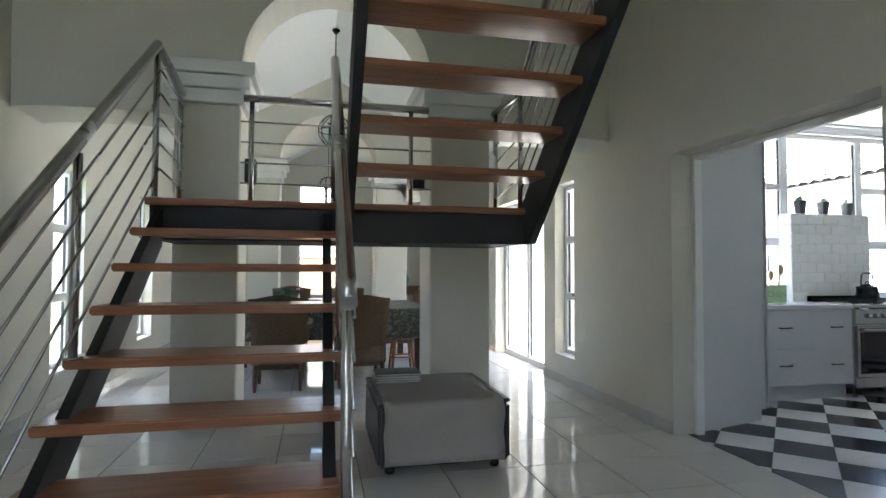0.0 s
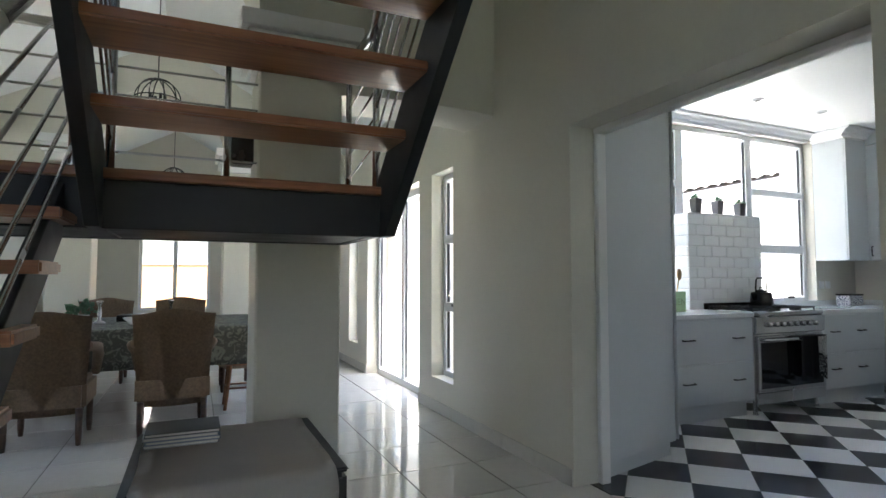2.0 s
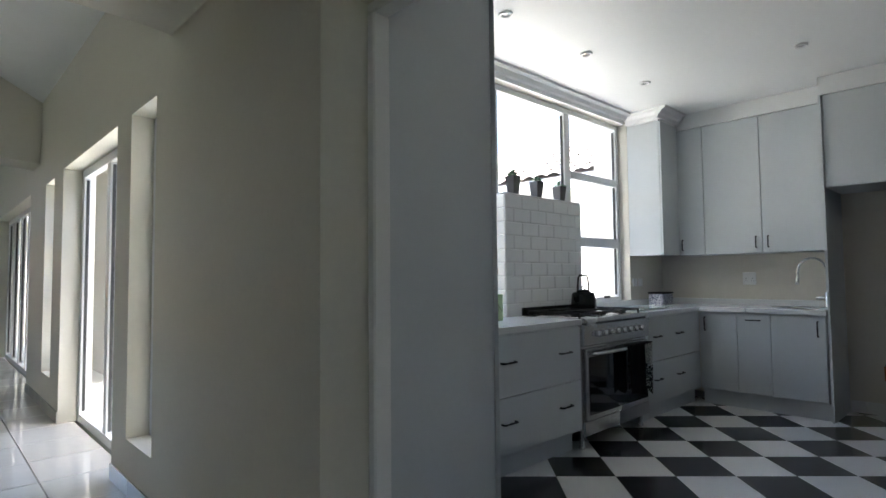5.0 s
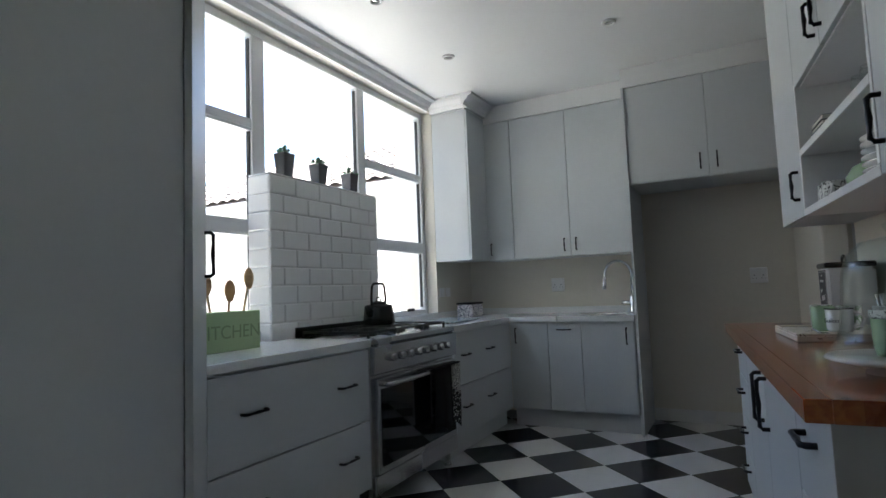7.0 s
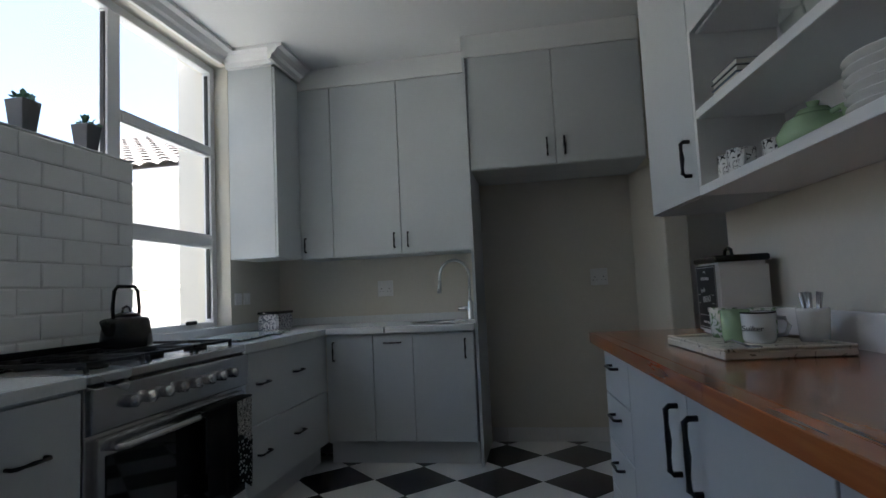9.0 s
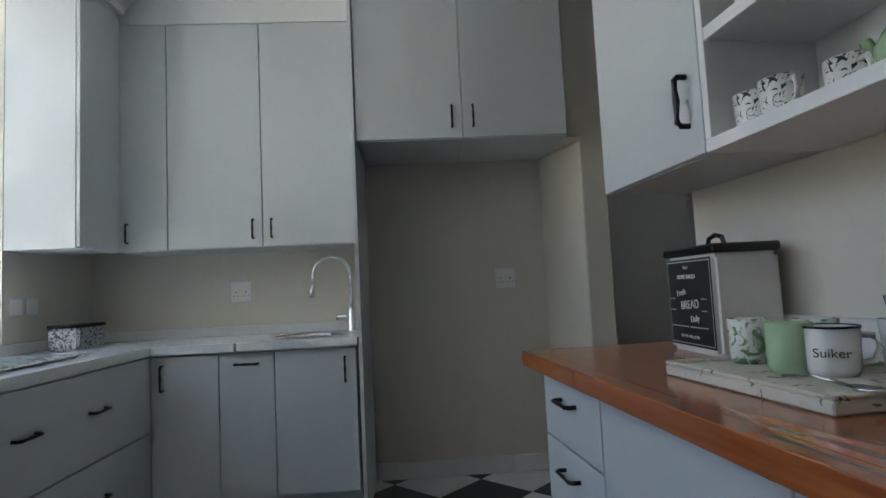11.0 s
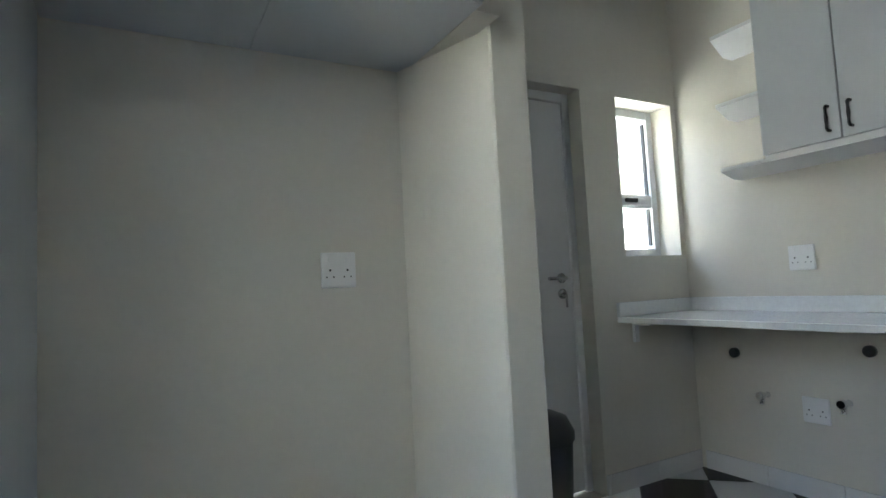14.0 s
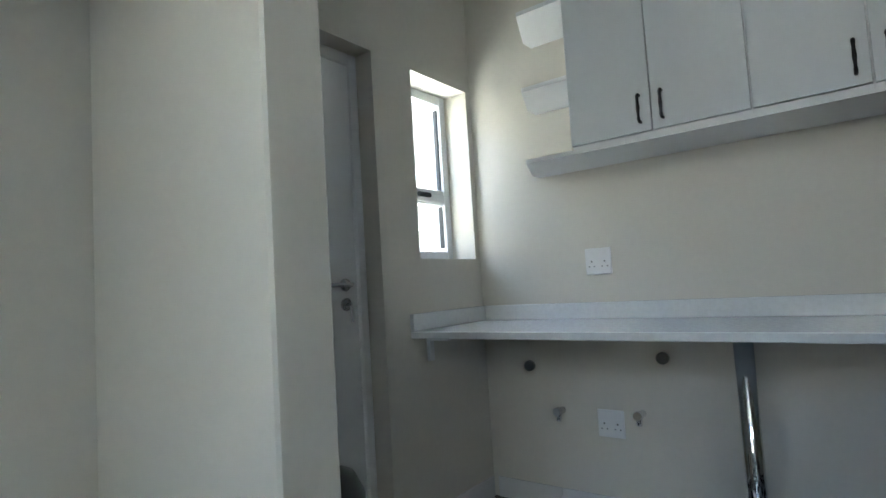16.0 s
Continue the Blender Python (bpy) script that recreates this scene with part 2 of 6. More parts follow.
def lathe(profile, n=24, at=(0, 0, 0), closed=False):
    """A turned shape from (radius, height) pairs."""
    bm = bmesh.new()
    rings = []
    for r, z in profile:
        rings.append([bm.verts.new((at[0] + r * math.cos(2 * math.pi * i / n), at[1] + r * math.sin(2 * math.pi * i / n), at[2] + z)) for i in range(n)] if r > 1e-5 else [bm.verts.new((at[0], at[1], at[2] + z))])
    for a, b in zip(rings, rings[1:]):
        for i in range(n):
            j = (i + 1) % n
            if len(a) == 1 and len(b) == 1:
                continue
            if len(a) == 1:
                bm.faces.new((a[0], b[j], b[i]))
            elif len(b) == 1:
                bm.faces.new((a[i], a[j], b[0]))
            else:
                bm.faces.new((a[i], a[j], b[j], b[i]))
    bmesh.ops.recalc_face_normals(bm, faces=bm.faces[:])
    for f in bm.faces:
        f.smooth = True
    return bm


def tube(points, r, n=10, cap=True):
    """A round bar along points."""
    bm = bmesh.new()
    pts = [Vector(p) for p in points]
    rings = []
    up = Vector((0.13, 0.31, 0.94)).normalized()
    for i, p in enumerate(pts):
        d = (pts[min(i + 1, len(pts) - 1)] - pts[max(i - 1, 0)]).normalized()
        a = d.cross(up)
        if a.length < 0.05:
            a = d.cross(Vector((1, 0, 0)))
        a.normalize()
        b = d.cross(a)
        rr = r[i] if isinstance(r, (list, tuple)) else r
        rings.append([bm.verts.new(p + rr * (math.cos(2 * math.pi * k / n) * a + math.sin(2 * math.pi * k / n) * b)) for k in range(n)])
    for a, b in zip(rings, rings[1:]):
        for k in range(n):
            bm.faces.new((a[k], a[(k + 1) % n], b[(k + 1) % n], b[k])).smooth = True
    if cap:
        bm.faces.new(rings[0][::-1])
        bm.faces.new(rings[-1])
    bmesh.ops.recalc_face_normals(bm, faces=bm.faces[:])
    return bm


def merge(*bms):
    out = bmesh.new()
    for b in bms:
        me = bpy.data.meshes.new("t")
        b.to_mesh(me)
        b.free()
        out.from_mesh(me)
        bpy.data.meshes.remove(me)
    return out


def prism(outline, axis, a, b, bevel=0.0):
    """An outline of (u, v) pairs swept along axis from a to b."""
    bm = bmesh.new()
    put = {"x": lambda u, v, w: (w, u, v), "y": lambda u, v, w: (u, w, v), "z": lambda u, v, w: (u, v, w)}[axis]
    lo = [bm.verts.new(put(u, v, a)) for u, v in outline]
    hi = [bm.verts.new(put(u, v, b)) for u, v in outline]
    bm.faces.new(lo[::-1])
    bm.faces.new(hi)
    n = len(lo)
    for i in range(n):
        bm.faces.new((lo[i], lo[(i + 1) % n], hi[(i + 1) % n], hi[i]))
    bmesh.ops.recalc_face_normals(bm, faces=bm.faces[:])
    if bevel:
        bmesh.ops.bevel(bm, geom=bm.edges[:], offset=bevel, segments=1, affect="EDGES", clamp_overlap=True)
    return bm


def mesh_of(name, bm, material):
    me = bpy.data.meshes.new(name)
    bm.normal_update()
    bm.to_mesh(me)
    bm.free()
    me.materials.append(material)
    return me


ORIGIN = {}


def thing(name, at, label, category, group="", kind=""):
    ob = new(name)
    ob.empty_display_size = 0.1
    ob.location = at
    ORIGIN[ob] = Vector(at)
    return tagged(ob, label, category, group, kind)


def part(name, bm, material, parent, label=""):
    """One mesh, given in world places, under a thing or a part."""
    o = ORIGIN[parent]
    bmesh.ops.translate(bm, verts=bm.verts[:], vec=-o)
    ob = new(name, mesh_of(name, bm, material))
    ob.parent = parent
    ORIGIN[ob] = o
    return tagged(ob, label)


def solid(name, bm, material, label="", category="", kind="", group=""):
    """A thing or piece of the setting that is one mesh."""
    ob = new(name, mesh_of(name, bm, material))
    ORIGIN[ob] = Vector((0, 0, 0))
    return tagged(ob, label, category, group, kind)


def wall(name, axis, a, b, u0, u1, z0, z1, holes, material, label):
    """A wall from a to b in thickness along axis, from u0 to u1, with holes (u0, u1, z0, z1) through it."""
    us = sorted({u0, u1, *(h[0] for h in holes), *(h[1] for h in holes)})
    zs = sorted({z0, z1, *(h[2] for h in holes), *(h[3] for h in holes)})
    cells = {}
    for i in range(len(us) - 1):
        for j in range(len(zs) - 1):
            cu, cz = (us[i] + us[i + 1]) / 2, (zs[j] + zs[j + 1]) / 2
            cells[i, j] = not any(h[0] < cu < h[1] and h[2] < cz < h[3] for h in holes)
    bm = bmesh.new()
    put = (lambda u, w, z: (w, u, z)) if axis == "x" else (lambda u, w, z: (u, w, z))
    vs = {}

    def v(u, w, z):
        if (u, w, z) not in vs:
            vs[u, w, z] = bm.verts.new(put(u, w, z))
        return vs[u, w, z]
    for (i, j), full in cells.items():
        if not full:
            continue
        l, r, d, t = us[i], us[i + 1], zs[j], zs[j + 1]
        for w in (a, b):
            bm.faces.new((v(l, w, d), v(r, w, d), v(r, w, t), v(l, w, t)))
        for (di, dj), (p, q) in (((-1, 0), ((l, d), (l, t))), ((1, 0), ((r, d), (r, t))), ((0, -1), ((l, d), (r, d))), ((0, 1), ((l, t), (r, t)))):
            if not cells.get((i + di, j + dj), False):
                bm.faces.new((v(p[0], a, p[1]), v(q[0], a, q[1]), v(q[0], b, q[1]), v(p[0], b, p[1])))
    bmesh.ops.recalc_face_normals(bm, faces=bm.faces[:])
    return solid(name, bm, material, label, "wall", "structure")


# ---- structure: hall ----
XL, XR, YB, YE = -1.45, 3.31, -1.6, 14.3
NW, GD, W2, FD = (5.64, 6.11, 0.30, 2.15), (6.42, 8.20, 0.0, 2.15), (8.63, 9.10, 0.33, 2.13), (10.1, 13.7, 0.0, 2.15)
OPEN = (2.44, 4.03, 0.0, 2.09)
LW1, LW2 = (5.66, 6.30, 0.32, 2.15), (7.95, 8.55, 0.32, 2.13)
wall_east = wall("wall_east", "x", XR, XR + 0.24, YB, YE, 0, 5.2, [NW, GD, W2, FD, OPEN], PLASTER, "cream painted plaster wall with tall windows and doors")
wall_west = wall("wall_west", "x", XL - 0.24, XL, YB, YE, 0, 5.2, [LW1, LW2], PLASTER, "cream painted plaster wall with two tall windows")
# unseen openings behind the camera, assumed so that daylight reaches the stair hall
SW1, SW2 = (0.9, 1.7, 0.02, 2.1), (-1.2, -0.2, 3.2, 4.5)
wall("wall_south", "y", YB - 0.24, YB, XL - 0.24, XR + 0.24, 0, 5.2, [SW1, SW2], PLASTER, "cream painted plaster wall closing the stair hall")
EW = (0.25, 1.6, 0.55, 2.1)
wall("wall_north", "y", YE, YE + 0.24, XL - 0.24, XR + 0.24, 0, 5.2, [EW, (0.25, 1.6, 2.2, 3.3)], PLASTER, "cream end wall with tall window")


def arcade(name, y0, y1, bays, spring, top):
    """A wall carried on pillars, with round arches over its bays."""
    bm = bmesh.new()
    xs, zs = [], []
    for b0, b1, sp, rise in bays:
        r, c = (b1 - b0) / 2, (b0 + b1) / 2
        for k in range(25):
            a = math.pi * (1 - k / 24)
            xs.append(c + r * math.cos(a))
            zs.append(sp + rise * math.sin(a))
    order = sorted(zip(xs, zs))
    full = [(XL, spring)] if abs(order[0][0] - XL) > 1e-3 else []
    full += order
    if abs(order[-1][0] - XR) > 1e-3:
        full += [(XR, spring)]
    for (xa, za), (xb, zb) in zip(full, full[1:]):
        if xb - xa < 1e-6:
            continue
        f0, f1 = [bm.verts.new((xa, y, za)) for y in (y0, y1)], [bm.verts.new((xb, y, zb)) for y in (y0, y1)]
        t0, t1 = [bm.verts.new((xa, y, top)) for y in (y0, y1)], [bm.verts.new((xb, y, top)) for y in (y0, y1)]
        bm.faces.new((f0[0], f1[0], t1[0], t0[0]))
        bm.faces.new((f1[1], f0[1], t0[1], t1[1]))
        bm.faces.new((f0[1], f1[1], f1[0], f0[0]))
    bmesh.ops.remove_doubles(bm, verts=bm.verts[:], dist=0.0005)
    return solid(name, bm, PLASTER, "cream plaster arcade wall with round arches", "wall", "structure")


def bays(spring):
    """Flat lintels over the side bays, a round arch over the middle."""
    return [(XL + 0.01, -0.35, 2.38, 0.03), (0.13, 1.65, spring, 0.76), (2.17, XR - 0.01, 2.38, 0.03)]


arcade("wall_arcade_1", 4.92, 5.40, bays(2.81), 2.81, 5.2)
arcade("wall_arcade_2", 9.45, 9.90, bays(2.95), 2.95, 5.2)


def pillar(x0, x1, y0, y1, z0, z1, top):
    p = thing("pillar", ((x0 + x1) / 2, (y0 + y1) / 2, 0), "square cream plaster pillar with stepped white capital", "pillar", "arcade pillars")
    part("shaft", boxes((x0, y0, 0, x1, y1, z0), bevel=0.012), PLASTER, p)
    h = (z1 - z0) / 3
    for i, e in enumerate((0.035, 0.075, 0.115)):
        part("capital_step", boxes((x0 - e, y0 - e, z0 + i * h + 0.001, x1 + e, y1 + e, z0 + (i + 1) * h), bevel=0.006), WHITE, p, "white moulded capital step")
    return p


for y0, y1, z0, z1 in ((4.92, 5.40, 2.50, 2.81), (9.45, 9.90, 2.64, 2.95)):
    pillar(-0.35, 0.13, y0, y1, z0, z1, z1)
    pillar(1.65, 2.17, y0, y1, z0, z1, z1)

solid("ceiling_stair", boxes((XL - 0.24, YB - 0.24, 5.2, XR + 0.24, 4.92, 5.4)), CEIL, "plain white stair hall ceiling", "ceiling", "structure")
RX, RZ, EZ = (XL + XR) / 2, 4.35, 3.02
solid("ceiling_vault", prism([(XL, EZ), (RX, RZ), (XR, EZ), (XR, EZ + 0.1), (RX, RZ + 0.1), (XL, EZ + 0.1)], "y", 5.4, YE), CEIL, "white boarded gable ceiling over the dining room", "ceiling", "structure")
solid("ceiling_over", boxes((XL - 0.24, 4.92, 5.2, XR + 0.24, YE + 0.24, 5.4)), CEIL, "plain white roof soffit", "ceiling", "structure")

# ---- structure: kitchen and utility ----
XK, YW, YS, XS, ZC = XR + 0.24, 5.30, 2.44, 8.31, 2.80
KW = (4.75, 7.60, 0.93, 2.72)
wall("wall_kitchen_window", "y", YW, YW + 0.24, XK, 8.87, 0, 3.1, [KW], PLASTER_K, "cream kitchen wall with a wide white window")
wall("wall_kitchen_sink", "x", XS, XS + 0.12, 2.36, YW, 0, 3.0, [], PLASTER_K, "cream kitchen wall behind the sink and fridge alcove")
solid("wall_kitchen_south", prism([(XK, 2.214), (6.71, 2.466), (6.71, 2.20), (5.40, 2.20), (5.28, 2.0), (XK, 1.98)], "z", 0, 3.0, bevel=0.004), PLASTER_K, "cream plaster wall behind the timber counter", "wall", "structure")
solid("wall_nib", prism([(7.88, 2.32), (XS, 2.31), (XS, 2.59), (7.88, 2.462)], "z", 0, 3.0, bevel=0.006), PLASTER_K, "cream plaster nib wall beside the fridge alcove", "wall", "structure")
XU, YU = 8.63, 0.65
UD, UW = (1.39, 2.18, 0.0, 2.09), (0.69, 1.135, 1.20, 2.08)
wall("wall_utility_east", "x", XU, XU + 0.24, YU - 0.24, 2.36, 0, 3.0, [UD, UW], PLASTER_K, "cream utility wall with a door and small window")
wall("wall_utility_south", "y", YU - 0.24, YU, 5.4, XU, 0, 3.0, [], PLASTER_K, "cream utility wall with sockets and taps")
wall("wall_utility_west", "x", 5.28, 5.40, YU - 0.24, 2.20, 0, 3.0, [], PLASTER_K, "cream utility wall")
wall("wall_utility_return", "y", 2.36, 2.42, XS + 0.12, XU + 0.24, 0, 3.0, [], PLASTER_K, "cream wall return beside the utility door")
solid("ceiling_kitchen", boxes((XK, YU - 0.24, ZC, 8.87, YW, ZC + 0.15)), CEIL, "smooth white kitchen ceiling", "ceiling", "structure")
# cornice along window wall, sink wall and over cabinets
CORN = [(0, 0), (0, -0.10), (0.02, -0.10), (0.03, -0.07), (0.05, -0.06), (0.07, -0.03), (0.10, -0.02), (0.10, 0)]


def cornice(name, axis, a, b, wall_at, sign):
    solid(name, prism([(wall_at + sign * u, ZC - 0.001 + v) for u, v in CORN], axis, a, b), WHITE, "white moulded plaster cornice", "cornice", "structure")


cornice("trim_cornice_1", "x", XK, 7.50, YW - 0.001, -1)
cornice("trim_cornice_3", "x", 7.50, 7.96, 4.949, -1)
cornice("trim_cornice_6", "y", 4.949, YW, 7.599, -1)
# the sub-floor under the tiles
solid("floor_hall", boxes((XL - 0.24, YB - 0.24, -0.2, XR + 0.12, YE + 0.24, -0.006)), GROUT, "grey grout bed under cream floor tiles", "floor", "structure")
solid("floor_kitchen", boxes((XR + 0.12, YU - 0.24, -0.2, 8.87, YW + 0.24, -0.006)), GROUT, "grey grout bed under chequered tiles", "floor", "structure")
# casing in the kitchen opening
bm = boxes((XR + 0.17, 3.99, 0, XR + 0.237, 4.029, 2.05), (XR + 0.17, 2.445, 2.05, XR + 0.237, 4.029, 2.088), bevel=0.006)
solid("trim_casing", bm, WHITE, "white painted door casing", "door frame", "structure")


# ---- windows ----
def window(name, axis, plane, u0, u1, z0, z1, uprights, transoms, label, side=1, fw=0.05, depth=0.06, handles=()):
    """uprights: inner bars (centre u, width); transoms: (u from, u to, centre z, width)."""
    w = thing(name, (plane, u0, z0) if axis == "x" else (u0, plane, z0), label, "window", kind="structure")
    P = (lambda a, b, c, d, e, f: (b, a, c, e, d, f)) if axis == "x" else (lambda a, b, c, d, e, f: (a, b, c, d, e, f))
    h = depth / 2
    part("window_frame", boxes(P(u0, plane - h, z0, u0 + fw, plane + h, z1), P(u1 - fw, plane - h, z0, u1, plane + h, z1), P(u0 + fw, plane - h, z0, u1 - fw, plane + h, z0 + fw), P(u0 + fw, plane - h, z1 - fw, u1 - fw, plane + h, z1), bevel=0.004), ALU, w)
    for u, wd in uprights:
        part("mullion", boxes(P(u - wd / 2, plane - h + 0.002, z0 + fw, u + wd / 2, plane + h - 0.002, z1 - fw), bevel=0.004), ALU, w)
    for a, b, z, wd in transoms:
        part("transom", boxes(P(a, plane - h + 0.003, z - wd / 2, b, plane + h - 0.003, z + wd / 2), bevel=0.004), ALU, w)
        part("transom_lip", boxes(P(a + 0.01, plane - h - 0.006, z - wd / 2 + 0.012, b - 0.01, plane - h + 0.002, z + wd / 2 - 0.022), bevel=0.002), ALU, w)
    edges = [u0 + fw] + [e for u, wd in sorted(uprights) for e in (u - wd / 2, u + wd / 2)] + [u1 - fw]
    for a, b in zip(edges[::2], edges[1::2]):
        cuts = sorted(z for s, e, z, wd in transoms if s < (a + b) / 2 < e)
        lev = [z0 + fw] + cuts + [z1 - fw]
        for lo, hi in zip(lev, lev[1:]):
            g = part("pane", boxes(P(a - 0.004, plane - 0.003, lo, b + 0.004, plane + 0.003, hi)), GLASS, w, "clear glass pane")
            g.visible_shadow = False
            # dark rubber gasket round the pane
            part("gasket", boxes(P(a, plane - 0.012, lo + 0.02, a + 0.006, plane + 0.012, hi - 0.02), P(b - 0.006, plane - 0.012, lo + 0.02, b, plane + 0.012, hi - 0.02)), GAP, w)
    for a, z in handles:
        part("window_handle", boxes(P(a - 0.05, plane - h * side - 0.02, z - 0.012, a + 0.05, plane - h * side - 0.002, z + 0.012), bevel=0.005), IRON, w, "dark window stay")
    return w


window("window_1", "y", 5.43, 4.75, 7.60, 0.93, 2.72, [(5.68, 0.10), (6.69, 0.09)], [(4.80, 5.63, 2.13, 0.07), (4.80, 5.63, 1.53, 0.09), (5.73, 6.645, 0.99, 0.02), (6.735, 7.55, 2.12, 0.07), (6.735, 7.55, 1.51, 0.09)], "wide white aluminium kitchen window with many panes", handles=[(7.3, 0.985)])
window("window_2", "x", XR + 0.15, *NW, [], [(NW[0] + 0.05, NW[1] - 0.05, 0.93, 0.08), (NW[0] + 0.05, NW[1] - 0.05, 1.55, 0.08)], "tall narrow white aluminium window", handles=[(5.85, 0.95)])
window("window_3", "x", XR + 0.15, *W2, [], [(W2[0] + 0.05, W2[1] - 0.05, 0.93, 0.08), (W2[0] + 0.05, W2[1] - 0.05, 1.55, 0.08)], "tall narrow white aluminium window")
window("door_1", "x", XR + 0.17, *GD, [(7.28, 0.09)], [], "white aluminium sliding glass door", fw=0.07)
window("door_2", "x", XR + 0.17, *FD, [(10.8, 0.08), (11.5, 0.08), (12.2, 0.08), (12.95, 0.08)], [], "white aluminium folding glass doors", fw=0.06)
window("window_4", "x", XL - 0.15, *LW1, [], [(LW1[0] + 0.05, LW1[1] - 0.05, 0.95, 0.08), (LW1[0] + 0.05, LW1[1] - 0.05, 1.58, 0.08)], "tall white aluminium window")
window("window_5", "x", XL - 0.15, *LW2, [], [(LW2[0] + 0.05, LW2[1] - 0.05, 0.95, 0.08), (LW2[0] + 0.05, LW2[1] - 0.05, 1.58, 0.08)], "tall white aluminium window")
window("window_6", "y", YE + 0.12, EW[0], EW[1], EW[2], EW[3], [(0.92, 0.07)], [], "white framed window at the end of the dining room")
window("window_7", "y", YE + 0.12, 0.25, 1.6, 2.2, 3.3, [(0.92, 0.07)], [], "high white framed window in the end wall")
# glazing of the two added south openings that light the hall
window("door_4", "y", YB - 0.12, *SW1, [], [], "white framed glazed entrance door", fw=0.07)
window("window_9", "y", YB - 0.12, *SW2, [(-0.7, 0.07)], [], "high white framed window lighting the stairs")
window("window_8", "x", XU + 0.17, *UW, [], [(UW[0] + 0.05, UW[1] - 0.05, 1.53, 0.08)], "small white aluminium utility window", handles=[(0.92, 1.535)])

# ---- outside ----
solid("ground", boxes((-200, -200, -0.5, 200, 200, -0.21)), GRASS, "lawn and ground around the house", "ground", "structure")
solid("pavement", boxes((3.55, 5.54, -0.21, 13, 16, -0.03)), PAVING, "pale paved courtyard outside the doors", "pavement", "structure")
# assumed pale ground, added to reflect sunlight up through the utility window
solid("pavement_bounce", boxes((8.88, -4, -0.21, 13, 5.53, -0.034)), PAVING, "pale ground slab added to bounce light into the utility", "pavement", "structure")


def boundary(x0, y0, x1, y1, h, material, label):
    w = thing("boundary_wall", ((x0 + x1) / 2, (y0 + y1) / 2, -0.21), label, "garden wall")
    part("masonry", boxes((x0, y0, -0.21, x1, y1, h), bevel=0.01), material, w)
    part("coping", boxes((x0 - 0.03, y0 - 0.03, h + 0.001, x1 + 0.03, y1 + 0.03, h + 0.06), bevel=0.01), RENDER_WALL, w)


boundary(3.6, 18.0, 22, 18.2, 1.55, RENDER_WALL, "low cream rendered garden wall")
boundary(10.6, -4, 10.8, 5.0, 1.6, RENDER_WALL, "cream rendered boundary wall")
boundary(8.0, 7.5, 16, 7.7, 1.28, RENDER_WALL, "low cream rendered courtyard wall")
boundary(-6.2, -4, -6.0, 18, 1.3, RENDER_WALL, "cream rendered boundary wall")
boundary(-6, 19.0, 12, 19.2, 1.6, BRICK_ORANGE, "orange brick garden wall")


def house(x0, y0, x1, y1, eave, rise, label, tiles=True):
    h = thing("house", ((x0 + x1) / 2, (y0 + y1) / 2, -0.21), label, "house")
    part("wall", boxes((x0, y0, -0.21, x1, y1, eave)), RENDER_WALL, h)
    o = 0.5
    part("fascia", boxes((x0 - o, y0 - o, eave, x1 + o, y1 + o, eave + 0.18), bevel=0.01), WHITE, h, "white eaves fascia")
    cy = (y0 + y1) / 2
    part("roof", prism([(y0 - o, eave + 0.181), (y1 + o, eave + 0.181), (cy, eave + rise)], "x", x0 - o, x1 + o), ROOF_TILE, h, "grey tiled roof")
    if tiles:
        # rounded tile courses on the slope that faces the kitchen
        bm = bmesh.new()
        run = cy - (y0 - o)
        ang = math.atan2(rise - 0.181, run)
        n = int((x1 - x0 + 2 * o) / 0.3)
        rows = int(run / math.cos(ang) / 0.38)
        for i in range(n):
            for j in range(rows):
                s0, s1 = j * 0.38, j * 0.38 + 0.40
                for k in range(4):
                    u0, u1 = x0 - o + 0.3 * (i + k / 4), x0 - o + 0.3 * (i + (k + 1) / 4)
                    q = []
                    for u, kk, s, lift in ((u0, k, s0, 0.05), (u1, k + 1, s0, 0.05), (u1, k + 1, s1, 0.02), (u0, k, s1, 0.02)):
                        hgt = lift + 0.05 * math.sin(math.pi * kk / 4)
                        q.append(bm.verts.new((u, y0 - o + s * math.cos(ang) - hgt * math.sin(ang), eave + 0.181 + s * math.sin(ang) + hgt * math.cos(ang))))
                    bm.faces.new(q)
        tagged(part("tiles", bm, ROOF_TILE, h, "courses of rounded roof tiles"), kind="stuff")
    return h


nb = house(10.9, 7.0, 20.9, 15.0, 2.95, 2.2, "neighbouring cream house with a grey tiled roof")
nb.matrix_basis = pose(15.9, 11.0, -0.21, 0, 0, -90)
ob_ = house(4.2, 9.6, 8.3, 14.0, 2.86, 1.2, "white rendered outbuilding with a gutter and downpipe", False)
part("gutter", boxes((3.7, 8.99, 2.93, 8.8, 9.095, 3.03), bevel=0.02, seg=2), WHITE, ob_, "white eaves gutter")
part("downpipe", tube([(8.25, 9.04, 2.93), (8.25, 9.06, 2.80), (8.1, 9.5, 2.55), (8.1, 9.53, 2.4), (8.1, 9.53, -0.2)], 0.045, 10), WHITE, ob_, "white rainwater downpipe")
house(12.2, -9, 20, 5.0, 2.5, 1.8, "neighbouring cream house beside the utility", False)
house(-3.0, 24, 10, 32, 3.0, 2.2, "orange plastered house beyond the garden", False)
# pier of the house itself beside the kitchen window
solid("wall_pier", boxes((7.63, 5.54, -0.2, 8.6, 5.70, 3.1)), RENDER_WALL, "cream rendered exterior pier beside the kitchen window", "wall", "structure")


